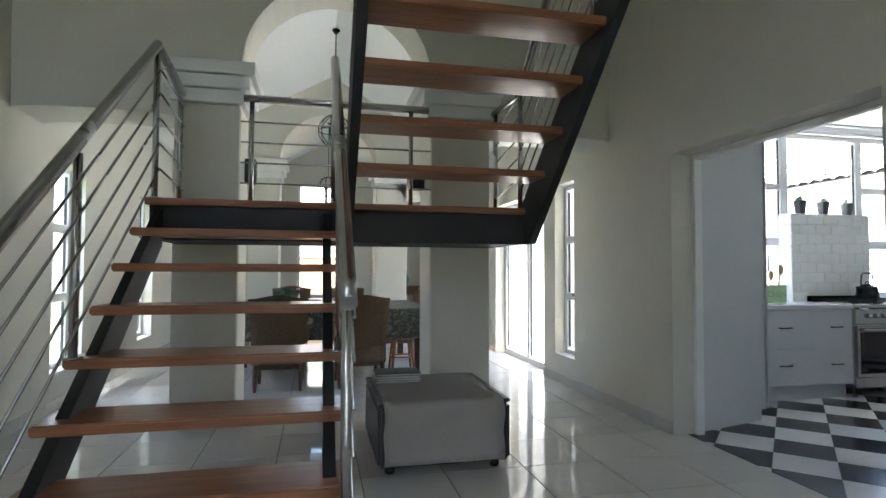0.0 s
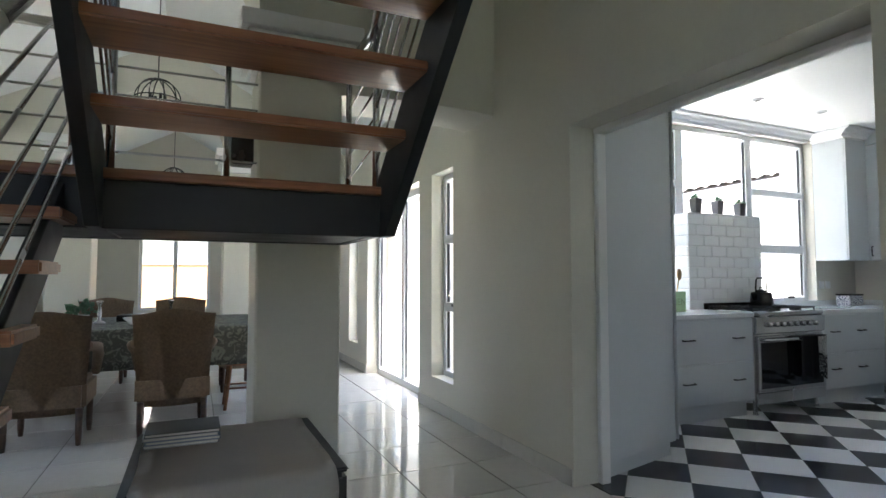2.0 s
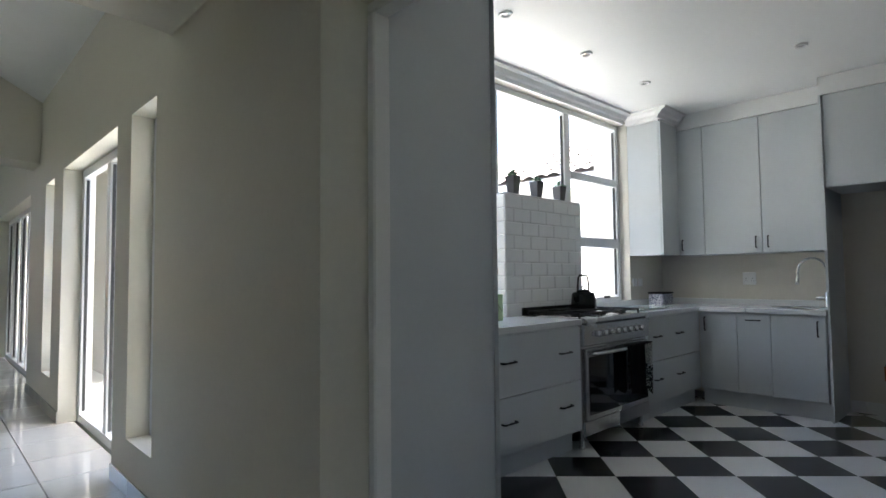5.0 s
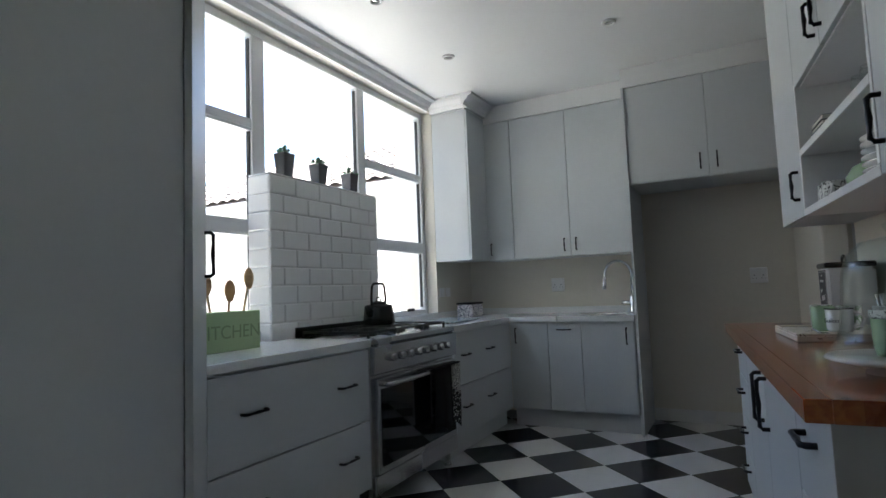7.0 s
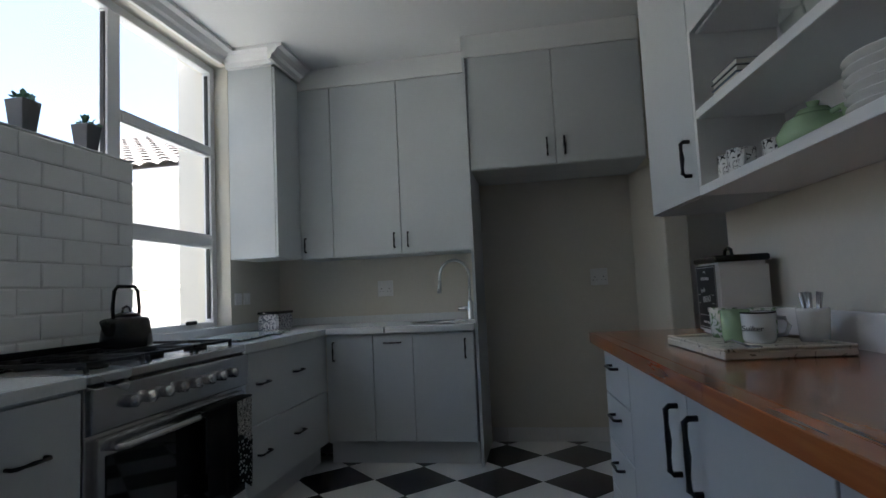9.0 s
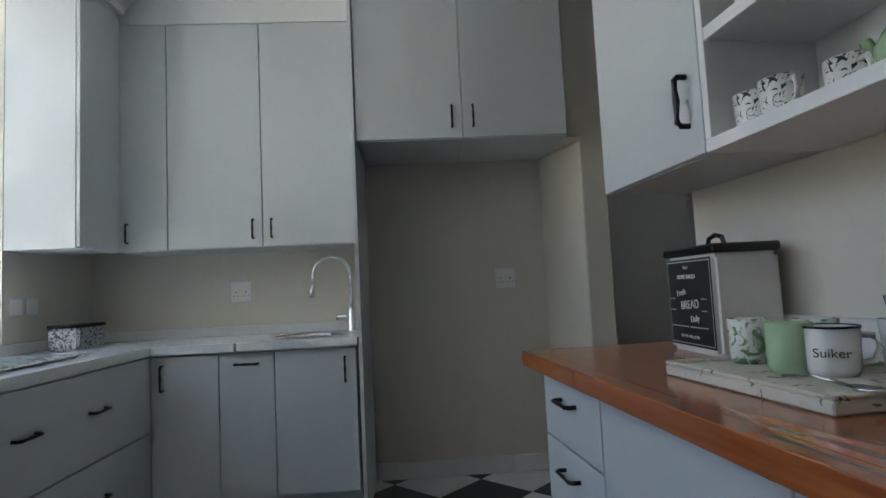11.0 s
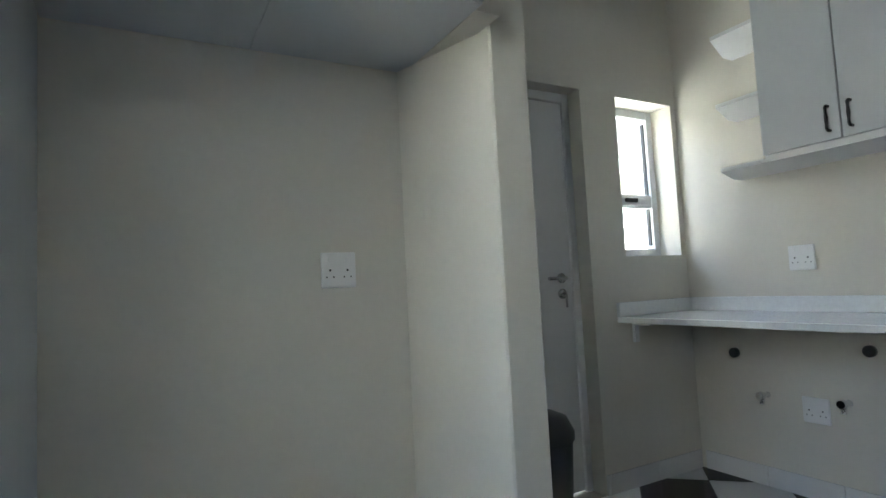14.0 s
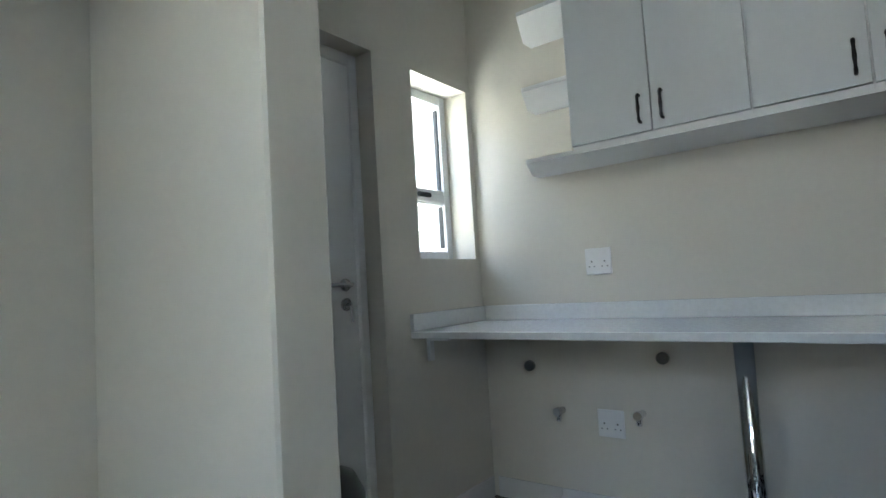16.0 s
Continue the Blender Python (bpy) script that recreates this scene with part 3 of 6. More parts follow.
# ---- stairs ----
RISE, GO, Y1 = 0.2075, 0.27, 2.23
LZ, LY = 8 * RISE, Y1 + 7 * GO
stair = thing("staircase", (0.9, 4.0, 0), "open timber staircase with black steel stringers, turning at a landing", "staircase")
FX0, FX1, SX0, SX1 = -0.32, 0.86, 0.93, 2.205
for k in range(1, 8):
    y = Y1 + (k - 1) * GO
    part("tread", boxes((FX0, y, RISE * k - 0.045, FX1, y + 0.295, RISE * k), bevel=0.008, seg=2), TREAD, stair, "red-brown timber tread")
TOP = 9
RU, GU, UY = 0.225, 0.265, LY - 0.085  # the upper flight is a little steeper
SU = RU / GU
for k in range(1, TOP):
    y = UY - (k - 1) * GU + 0.02
    part("tread", boxes((SX0, y - 0.295, LZ + RU * k - 0.06, SX1, y, LZ + RU * k - 0.015), bevel=0.008, seg=2), TREAD, stair, "red-brown timber tread")
part("landing_board", boxes((FX0, LY, LZ - 0.045, SX1, 4.91, LZ), bevel=0.006), TREAD, stair, "timber landing floor")
for b in ((FX0 + 0.02, LY + 0.03, LZ - 0.26, SX1 - 0.02, LY + 0.08, LZ - 0.046), (FX0 + 0.02, 4.83, LZ - 0.26, SX1 - 0.02, 4.88, LZ - 0.046), (FX0 + 0.02, LY + 0.081, LZ - 0.26, FX0 + 0.07, 4.829, LZ - 0.046), (SX1 - 0.07, LY + 0.081, LZ - 0.26, SX1 - 0.02, 4.829, LZ - 0.046), (FX1 - 0.02, LY + 0.081, LZ - 0.26, SX0 + 0.02, 4.829, LZ - 0.046), (FX0 + 0.071, LY + 0.081, LZ - 0.255, FX1 - 0.021, 4.829, LZ - 0.245), (SX0 + 0.021, LY + 0.081, LZ - 0.255, SX1 - 0.071, 4.829, LZ - 0.245)):
    part("landing_beam", boxes(b, bevel=0.003), BLACK_STEEL, stair, "black steel landing frame")
S = RISE / GO

# lower flight: stringers under the tread ends
for x in (FX0 + 0.05, FX1 - 0.10):
    part("stringer", prism([(Y1 - 0.12, 0.0), (Y1 + 0.10, 0.0), (LY + 0.03, LZ - 0.30), (LY + 0.03, LZ - 0.07), (Y1 - 0.02, 0.13), (Y1 - 0.12, 0.06)], "x", x, x + 0.05, bevel=0.003), BLACK_STEEL, stair, "black steel stringer")
yT, zT = UY - (TOP - 1) * GU - 0.1, LZ + RU * TOP + 0.05
for x in (SX0 - 0.035, SX1 - 0.02):
    part("stringer", prism([(LY + 0.10, LZ - 0.26), (LY + 0.10, LZ - 0.01), (LY + 0.06, LZ + 0.05), (yT, zT + 0.02), (yT, zT - 0.22), (LY - 0.06, LZ - 0.26)], "x", x, x + 0.055, bevel=0.003), BLACK_STEEL, stair, "black steel stringer")


def railing(name, posts, rail, wires, label):
    r = thing(name, posts[0][0], label, "railing", "stair railings")
    for a, b in posts:
        part("post", tube([a, b], 0.019, 12), STEEL, r)
        part("foot_plate", lathe([(0, 0), (0.04, 0), (0.04, 0.008), (0, 0.008)], 14, a), STEEL, r)
    part("handrail", tube(rail, 0.03, 14), STEEL, r, "round brushed steel handrail")
    for w in wires:
        part("rod", tube(w, 0.007, 8), STEEL, r)
    return r


def nose(y):
    return RISE + (y - Y1) * S


for x in (FX0 + 0.04, FX1 - 0.03):
    ys = [Y1 + 0.06, Y1 + 2.9 * GO + 0.03, LY + 0.06]
    hi = [0.93, 0.90, 0.98]
    posts, wires = [], []
    for y, h in zip(ys, hi):
        k = min(8, int((y - Y1) / GO + 1e-6) + 1)
        posts.append(((x, y, RISE * k), (x, y, nose(min(y, LY)) + h - 0.02)))
    rail = [(x, ys[0] - 0.10, nose(ys[0] - 0.10) + 0.93), (x, ys[0], nose(ys[0]) + 0.93), (x, ys[2], nose(LY) + 0.985)]
    for f in (0.17, 0.33, 0.49, 0.65, 0.80):
        wires.append([(x + 0.025, ys[0], nose(ys[0]) + f), (x + 0.025, ys[2], nose(LY) + f + 0.02)])
    if x < 0:
        rail += [(x, 4.84, nose(LY) + 0.90 - 0.02)]
        posts.append(((x, 4.80, LZ), (x, 4.80, LZ + 0.86)))
        for f in (0.17, 0.33, 0.49, 0.65, 0.80):
            wires.append([(x + 0.025, ys[2], LZ + f + 0.02), (x + 0.025, 4.80, LZ + f - 0.03)])
    railing("stair_railing", posts, rail, wires, "brushed steel stair railing with thin rods")
# railing along the back of the landing, between the pillars
posts = [((x, 4.86, LZ), (x, 4.86, LZ + 0.86)) for x in (0.22, 1.47)]
railing("landing_railing", posts, [(0.16, 4.86, LZ + 0.88), (1.62, 4.86, LZ + 0.88)], [[(0.14, 4.87, LZ + f), (1.64, 4.87, LZ + f)] for f in (0.06, 0.22, 0.38, 0.54, 0.70)], "brushed steel landing railing between the pillars")
# upper flight, both sides
for x in (SX0 + 0.03, SX1 - 0.02):
    ys = [LY + 0.10, UY - 3.5 * GU, UY - 7.3 * GU]
    up = lambda y: LZ + (UY - y) * SU + RU * 0.6
    posts = [((x, y, LZ + RU * max(0, math.ceil((UY + 0.02 - y) / GU)) - 0.015), (x, y, up(y) + 0.90)) for y in ys]
    rail = [(x, ys[0] + 0.05, up(ys[0]) + 0.90), (x, ys[2] - 0.15, up(ys[2] - 0.15) + 0.92)]
    wires = [[(x, ys[0], up(ys[0]) + f), (x, ys[2], up(ys[2]) + f)] for f in (0.15, 0.30, 0.45, 0.60, 0.75)]
    if x > 2:
        posts.append(((x, 4.80, LZ), (x, 4.80, LZ + 0.86)))
        rail = [(x, 4.84, LZ + 0.88)] + rail
        wires += [[(x, 4.80, LZ + f), (x, ys[0], LZ + f + 0.10)] for f in (0.15, 0.30, 0.45, 0.60, 0.75)]
    railing("stair_railing", posts, rail, wires, "brushed steel stair railing with thin rods")
solid("floor_upper", boxes((0.86, YB, LZ + RU * TOP - 0.2, XR - 0.001, UY - 8 * GU - 0.12, LZ + RU * TOP)), WHITE, "upper storey floor edge above the stairs", "floor", "structure")

# ---- ottoman with cloth and magazines ----
ot = thing("ottoman", (1.5, 4.1, 0), "dark leather storage ottoman draped with a cream cloth, under the stairs", "ottoman")
OX0, OX1, OY0, OY1 = 1.085, 1.90, 3.645, 4.52
part("body", boxes((OX0, OY0, 0.05, OX1, OY1, 0.40), bevel=0.02, seg=2), LEATHER, ot)
part("lid", boxes((OX0 - 0.004, OY0 - 0.004, 0.405, OX1 + 0.004, OY1 + 0.004, 0.425), bevel=0.009, seg=2), LEATHER, ot)
for x in (OX0 + 0.08, OX1 - 0.08):
    for y in (OY0 + 0.08, OY1 - 0.08):
        part("castor", lathe([(0, 0), (0.028, 0.0), (0.032, 0.02), (0.02, 0.05), (0, 0.05)], 12, (x, y, 0)), BLACK, ot)
bm = bmesh.new()
prof = [(OY0 - 0.022, 0.07)] + [(OY0 - 0.016 - 0.004 * math.sin(i), 0.07 + i * 0.035) for i in range(1, 10)] + [(OY0 - 0.008, 0.418), (OY0 + 0.012, 0.431)] + [(OY0 + 0.05 + i * 0.1, 0.431 + 0.002 * math.sin(i * 1.7)) for i in range(9)] + [(OY1 + 0.01, 0.425), (OY1 + 0.02, 0.30)]
rows = []
for j, (y, z) in enumerate(prof):
    rows.append([bm.verts.new((OX0 + 0.035 + (OX1 - OX0 - 0.08) * i / 12 + 0.004 * math.sin(j), y, z + 0.0015 * math.sin(i * 1.3 + j))) for i in range(13)])
for a, b in zip(rows, rows[1:]):
    for i in range(12):
        bm.faces.new((a[i], a[i + 1], b[i + 1], b[i])).smooth = True
bmesh.ops.solidify(bm, geom=bm.faces[:], thickness=0.003)
solid("cloth", bm, LINEN, "cream linen cloth draped over the ottoman", "cloth")
for i, (dx, m) in enumerate(((0.0, 1), (0.006, 0), (-0.004, 1), (0.004, 2))):
    z = 0.4385 + i * 0.016
    b = thing("magazine", (1.28, 4.28, z), "magazine in a small stack on the ottoman", "magazine", "stack of magazines")
    part("page_block", boxes((1.13 + dx, 4.18, z + 0.002, 1.43 + dx, 4.41, z + 0.012)), PAPER, b)
    part("cover", boxes((1.125 + dx, 4.175, z, 1.435 + dx, 4.415, z + 0.0018), (1.125 + dx, 4.175, z + 0.0122, 1.435 + dx, 4.415, z + 0.0142)), BOOK_MATS[m], b)


# ---- dining room ----
def chair():
    c = thing("dining_chair", (0, 0, 0), "brown woven wicker dining chair with a tall flared back", "chair", "chairs round the table")
    bm = bmesh.new()
    rows = []
    for j in range(9):
        f = j / 8
        w, z, y = 0.24 + 0.05 * f, 0.22 + 0.72 * f, -0.24 - 0.08 * f * f
        rows.append([bm.verts.new((w * (i / 4 - 1), y + 0.05 * (abs(i / 4 - 1)) ** 2, z + (0.02 * math.cos(math.pi * (i / 4 - 1)) if j == 8 else 0))) for i in range(9)])
    for a, b in zip(rows, rows[1:]):
        for i in range(8):
            bm.faces.new((a[i], a[i + 1], b[i + 1], b[i])).smooth = True
    bmesh.ops.solidify(bm, geom=bm.faces[:], thickness=0.035)
    part("backrest", bm, WICKER, c)
    part("seat", boxes((-0.26, -0.24, 0.24, 0.26, 0.26, 0.45), bevel=0.03, seg=2), WICKER, c)
    for s in (-1, 1):
        part("armrest", tube([(s * 0.26, -0.22, 0.70), (s * 0.29, 0.0, 0.67), (s * 0.27, 0.20, 0.60), (s * 0.25, 0.24, 0.44)], [0.035, 0.04, 0.04, 0.03], 10), WICKER, c)
    for x in (-0.22, 0.22):
        for y in (-0.22, 0.22):
            part("leg", lathe([(0, 0.0), (0.016, 0.0), (0.022, 0.06), (0.024, 0.26), (0, 0.26)], 10, (x, y, 0)), DARK_WOOD, c)
    return c


ch = chair()
ch.matrix_basis = pose(0.36, 6.35, 0)
for x, y, a in ((1.17, 6.38, 3), (-0.35, 7.4, -92), (1.82, 7.9, 90), (0.35, 8.9, 180), (1.15, 8.9, 178)):
    copy_thing(ch, pose(x, y, 0, 0, 0, a))
tb = thing("dining_table", (0.9, 7.6, 0), "long dark wooden dining table under a printed cloth", "table")
part("tabletop", boxes((-0.25, 6.75, 0.71, 2.05, 8.45, 0.76), bevel=0.006), DARK_WOOD, tb)
for x in (-0.1, 1.9):
    for y in (6.9, 8.3):
        part("leg", boxes((x - 0.04, y - 0.04, 0, x + 0.04, y + 0.04, 0.709), bevel=0.005), DARK_WOOD, tb)


def draped(x0, y0, x1, y1, top, drop, seed):
    """A cloth over a table: a flat sheet whose hem hangs in soft folds."""
    bm = bmesh.new()
    n = 26
    rim = [(x0 + (x1 - x0) * i / n, y0, 0, -1) for i in range(n)] + [(x1, y0 + (y1 - y0) * i / n, 1, 0) for i in range(n)] + [(x1 - (x1 - x0) * i / n, y1, 0, 1) for i in range(n)] + [(x0, y1 - (y1 - y0) * i / n, -1, 0) for i in range(n)]
    rings = []
    for j in range(6):
        f = j / 5
        rings.append([bm.verts.new((px + nx * (0.006 + f * 0.02 * (1 + math.sin(k * 0.9 + seed))), py + ny * (0.006 + f * 0.02 * (1 + math.sin(k * 0.9 + seed))), top - drop * f)) for k, (px, py, nx, ny) in enumerate(rim)])
    bm.faces.new(rings[0])
    for a, b in zip(rings, rings[1:]):
        for k in range(len(rim)):
            m = (k + 1) % len(rim)
            bm.faces.new((a[k], b[k], b[m], a[m])).smooth = True
    bmesh.ops.recalc_face_normals(bm, faces=bm.faces[:])
    bmesh.ops.solidify(bm, geom=bm.faces[:], thickness=0.003)
    return bm


solid("tablecloth", draped(-0.26, 6.74, 2.06, 8.46, 0.7655, 0.34, 1.0), FABRIC_DARK, "dark olive printed tablecloth hanging over the dining table", "cloth")
for x, y in ((0.50, 7.5), (1.10, 7.6)):
    solid("candlestick", lathe([(0, 0), (0.05, 0), (0.05, 0.012), (0.014, 0.03), (0.02, 0.10), (0.012, 0.16), (0.03, 0.2), (0.03, 0.215), (0, 0.215)], 16, (x, y, 0.766)), STEEL, "turned silver candlestick on the dining table", "candlestick", group="pair of candlesticks")
solid("serving_tray", boxes((0.62, 7.65, 0.766, 1.0, 7.95, 0.83), bevel=0.006), BLACK, "black tray on the dining table", "tray")
solid("bowl", lathe([(0, 0), (0.05, 0), (0.11, 0.06), (0.105, 0.062), (0.045, 0.012), (0, 0.012)], 20, (0.82, 7.3, 0.766)), PORCELAIN, "pale bowl on the dining table", "bowl")


def leaves(center, n, spread, size, seed):
    rnd = random.Random(seed)
    bm = bmesh.new()
    for _ in range(n):
        a, e = rnd.uniform(0, 2 * math.pi), rnd.uniform(0.2, 1.4)
        d = Vector((math.cos(a) * math.cos(e), math.sin(a) * math.cos(e), math.sin(e)))
        o = Vector(center) + d * spread * rnd.uniform(0.15, 1)
        t = d.cross(Vector((rnd.uniform(-1, 1), rnd.uniform(-1, 1), 0.2))).normalized() * size * 0.4
        tip = o + d * size
        mid = o + d * size * 0.5 + Vector((0, 0, size * 0.08))
        q = [bm.verts.new(p) for p in (o, mid + t, tip, mid - t)]
        bm.faces.new(q)
    bmesh.ops.solidify(bm, geom=bm.faces[:], thickness=size * 0.1)
    return bm


fp = thing("flower_arrangement", (0.3, 7.8, 0.766), "low green and white flower arrangement on the table", "plant")
part("pot", lathe([(0, 0), (0.06, 0), (0.08, 0.07), (0.07, 0.07), (0, 0.06)], 16, (0.3, 7.8, 0.766)), PORCELAIN, fp)
part("foliage", leaves((0.3, 7.8, 0.83), 70, 0.12, 0.06, 3), SUCC, fp)
st = thing("stool", (1.72, 6.72, 0), "round turned wooden stool with stretchers half under the tablecloth", "stool")
part("seat", lathe([(0, 0.40), (0.17, 0.40), (0.18, 0.42), (0.17, 0.44), (0, 0.445)], 22, (1.72, 6.95, 0)), TREAD, st)
for i in range(4):
    a = math.pi * (0.25 + i / 2)
    part("leg", tube([(1.72 + 0.13 * math.cos(a), 6.95 + 0.13 * math.sin(a), 0.40), (1.72 + 0.19 * math.cos(a), 6.95 + 0.19 * math.sin(a), 0.0)], [0.020, 0.014], 8), TREAD, st)
    b = a + math.pi / 2
    part("stretcher", tube([(1.72 + 0.162 * math.cos(a), 6.95 + 0.162 * math.sin(a), 0.19), (1.72 + 0.162 * math.cos(b), 6.95 + 0.162 * math.sin(b), 0.19)], 0.009, 8), TREAD, st)


def orb(x, y, z, top):
    c = thing("pendant_light", (x, y, z), "black wire orb pendant light on a chain", "pendant light", "orb pendants")
    for i in range(5):
        a = math.pi * i / 5
        part("ring", tube([(x + 0.21 * math.cos(t) * math.cos(a), y + 0.21 * math.cos(t) * math.sin(a), z + 0.21 * math.sin(t)) for t in [2 * math.pi * k / 28 for k in range(29)]], 0.006, 6, False), BLACK_STEEL, c)
    part("ring", tube([(x + 0.21 * math.cos(t), y + 0.21 * math.sin(t), z) for t in [2 * math.pi * k / 28 for k in range(29)]], 0.006, 6, False), BLACK_STEEL, c)
    part("chain", tube([(x, y, z + 0.2), (x, y, top - 0.04)], 0.006, 6), BLACK_STEEL, c)
    part("ceiling_rose", lathe([(0, 0.05), (0.02, 0.0), (0.06, 0.05), (0.0, 0.06)], 14, (x, y, top - 0.07)), BLACK_STEEL, c)
    for i in range(4):
        a = math.pi * i / 2 + 0.4
        part("candle_tube", lathe([(0, -0.05), (0.014, -0.05), (0.014, 0.05), (0, 0.05)], 8, (x + 0.07 * math.cos(a), y + 0.07 * math.sin(a), z)), BLACK_STEEL, c)


orb(RX, 7.6, 3.0, RZ)
orb(RX, 12.2, 2.95, RZ)
for x, y in ((0.16, 5.24), (1.56, 5.24)):
    sp = thing("loudspeaker", (x, y, 2.0), "small black loudspeaker fixed to the pillar", "loudspeaker", "wall loudspeakers")
    part("cabinet", boxes((x - 0.028 if x < 1 else x - 0.05, y - 0.07, 1.93, x + 0.06 if x < 1 else x + 0.088, y + 0.07, 2.13), bevel=0.008), BLACK, sp)
# console at the end of the passage
cs = thing("console_table", (2.75, 13.95, 0), "dark wooden console table with open shelf", "console table")
part("tabletop", boxes((2.3, 13.72, 0.78, 3.2, 14.22, 0.82), bevel=0.004), DARK_WOOD, cs)
part("shelf", boxes((2.34, 13.76, 0.22, 3.16, 14.2, 0.25), bevel=0.003), DARK_WOOD, cs)
part("drawer_box", boxes((2.34, 13.76, 0.60, 3.16, 14.2, 0.779), bevel=0.004), DARK_WOOD, cs)
for x in (2.34, 3.10):
    for y in (13.76, 14.14):
        part("leg", boxes((x, y, 0, x + 0.06, y + 0.06, 0.6), bevel=0.004), DARK_WOOD, cs)
for x, m, h, n in ((2.55, YELLOW, 0.34, "yellow"), (2.85, TEAL, 0.42, "teal")):
    solid("vase", lathe([(0, 0), (0.07, 0), (0.10, h * 0.4), (0.05, h * 0.75), (0.035, h * 0.9), (0.045, h), (0.035, h), (0.03, h * 0.9), (0, h * 0.5)], 20, (x, 13.95, 0.82)), m, n + " glass vase on the console table", "vase")
solid("wall_speaker", boxes((2.75, YE - 0.08, 2.0, 2.87, YE - 0.001, 2.25), bevel=0.008), BLACK, "small black speaker on the end wall", "loudspeaker")


# ---- kitchen: cabinets ----
def bar_handle(parent, a, b, out, r=0.006):
    """A bow handle from a to b, standing off along out."""
    a, b, o = Vector(a), Vector(b), Vector(out)
    d = (b - a)
    L = d.length
    d.normalize()
    pts = [a, a + o * 0.7, a + o + d * 0.008, a + o + d * L * 0.25, a + o * 0.94 + d * L * 0.5, a + o + d * L * 0.75, b + o - d * 0.008, b + o * 0.7, b]
    part("handle", tube(pts, [r, r, r, r * 0.8, r * 1.15, r * 0.8, r, r, r], 8), IRON, parent, "dark twisted iron handle")


def front(parent, axis, plane, sign, u0, u1, z0, z1, name="door", t=0.018, material=None):
    g = 0.0025
    lo, hi = sorted((plane, plane + sign * t))
    b = (u0 + g, lo, z0 + g, u1 - g, hi, z1 - g) if axis == "y" else (lo, u0 + g, z0 + g, hi, u1 - g, z1 - g)
    return part(name, boxes(b, bevel=0.0018), material or CAB, parent)


CZ, CT = 0.855, 0.895
# base run under the window: wide drawer unit
du = thing("drawer_unit", (5.2, 4.95, 0), "grey painted base unit with two wide drawers", "cabinet", "base units")
part("body", boxes((4.74, 4.715, 0.14, 5.735, 5.28, CZ - 0.002)), CAB, du)
part("plinth", boxes((4.72, 4.78, 0.0, 5.735, 5.2, 0.139)), CAB, du)
for z0, z1 in ((0.15, 0.485), (0.487, 0.847)):
    d = front(du, "y", 4.713, -1, 4.745, 5.73, z0, z1, "drawer")
    for x in (4.96, 5.54):
        bar_handle(d, (x - 0.06, 4.695, (z0 + z1) / 2 + 0.02), (x + 0.06, 4.695, (z0 + z1) / 2 + 0.02), (0, -0.028, 0))
du2 = thing("drawer_unit", (7.2, 4.95, 0), "grey painted base unit with four drawers beside the cooker", "cabinet", "base units")
part("body", boxes((6.70, 4.715, 0.14, 7.76, 5.28, CZ - 0.002)), CAB, du2)
part("plinth", boxes((6.70, 4.78, 0.0, 7.79, 5.2, 0.139)), CAB, du2)
for z0, z1 in ((0.15, 0.485), (0.487, 0.847)):
    d = front(du2, "y", 4.713, -1, 6.705, 7.735, z0, z1, "drawer")
    for x in (6.86, 7.28):
        bar_handle(d, (x - 0.055, 4.695, (z0 + z1) / 2 + 0.02), (x + 0.055, 4.695, (z0 + z1) / 2 + 0.02), (0, -0.028, 0))
# base run along the sink wall
for y0, y1, hy, hz, lab in ((4.37, 4.695, 4.64, "v", "corner base cupboard"), (4.10, 4.37, 4.235, "h", "narrow pull-out base cupboard"), (3.70, 4.10, 3.755, "v", "sink base cupboard")):
    c = thing("base_cabinet", (8.0, (y0 + y1) / 2, 0), "grey painted " + lab, "cabinet", "base units")
    part("body", boxes((7.752, y0 + 0.001, 0.14, 8.30, y1 - 0.001, CZ - 0.002)), CAB, c)
    part("plinth", boxes((7.80, y0, 0, 8.2, y1, 0.139)), CAB, c)
    d = front(c, "x", 7.75, -1, y0, y1, 0.15, 0.847)
    if hz == "v":
        bar_handle(d, (7.732, hy, 0.68), (7.732, hy, 0.80), (-0.028, 0, 0))
    else:
        bar_handle(d, (7.732, hy - 0.055, 0.79), (7.732, hy + 0.055, 0.79), (-0.028, 0, 0))
# worktops with a sink cut-out
SC, SR = (8.00, 3.98), 0.185
wt = thing("worktop", (7.2, 4.9, CT), "white speckled quartz worktop with low upstand", "worktop")
part("slab", boxes((4.736, 4.685, CZ, 5.74, 5.29, CT), bevel=0.003), QUARTZ, wt)
bm = bmesh.new()
ring, sq = [], []
x0, x1, y0, y1 = 7.705, 8.29, 3.69, 4.29
N = 32
for k in range(N):
    a = 2 * math.pi * k / N
    c, s = math.cos(a), math.sin(a)
    ring.append((SC[0] + SR * 0.82 * c, SC[1] + SR * s))
    tx = ((x1 if c > 0 else x0) - SC[0]) / c if abs(c) > 1e-6 else 1e9
    ty = ((y1 if s > 0 else y0) - SC[1]) / s if abs(s) > 1e-6 else 1e9
    q = min(tx, ty)
    sq.append((SC[0] + q * c, SC[1] + q * s))
rt, st = [bm.verts.new((*p, CT)) for p in ring], [bm.verts.new((*p, CT)) for p in sq]
rb, sb = [bm.verts.new((*p, CZ)) for p in ring], [bm.verts.new((*p, CZ)) for p in sq]
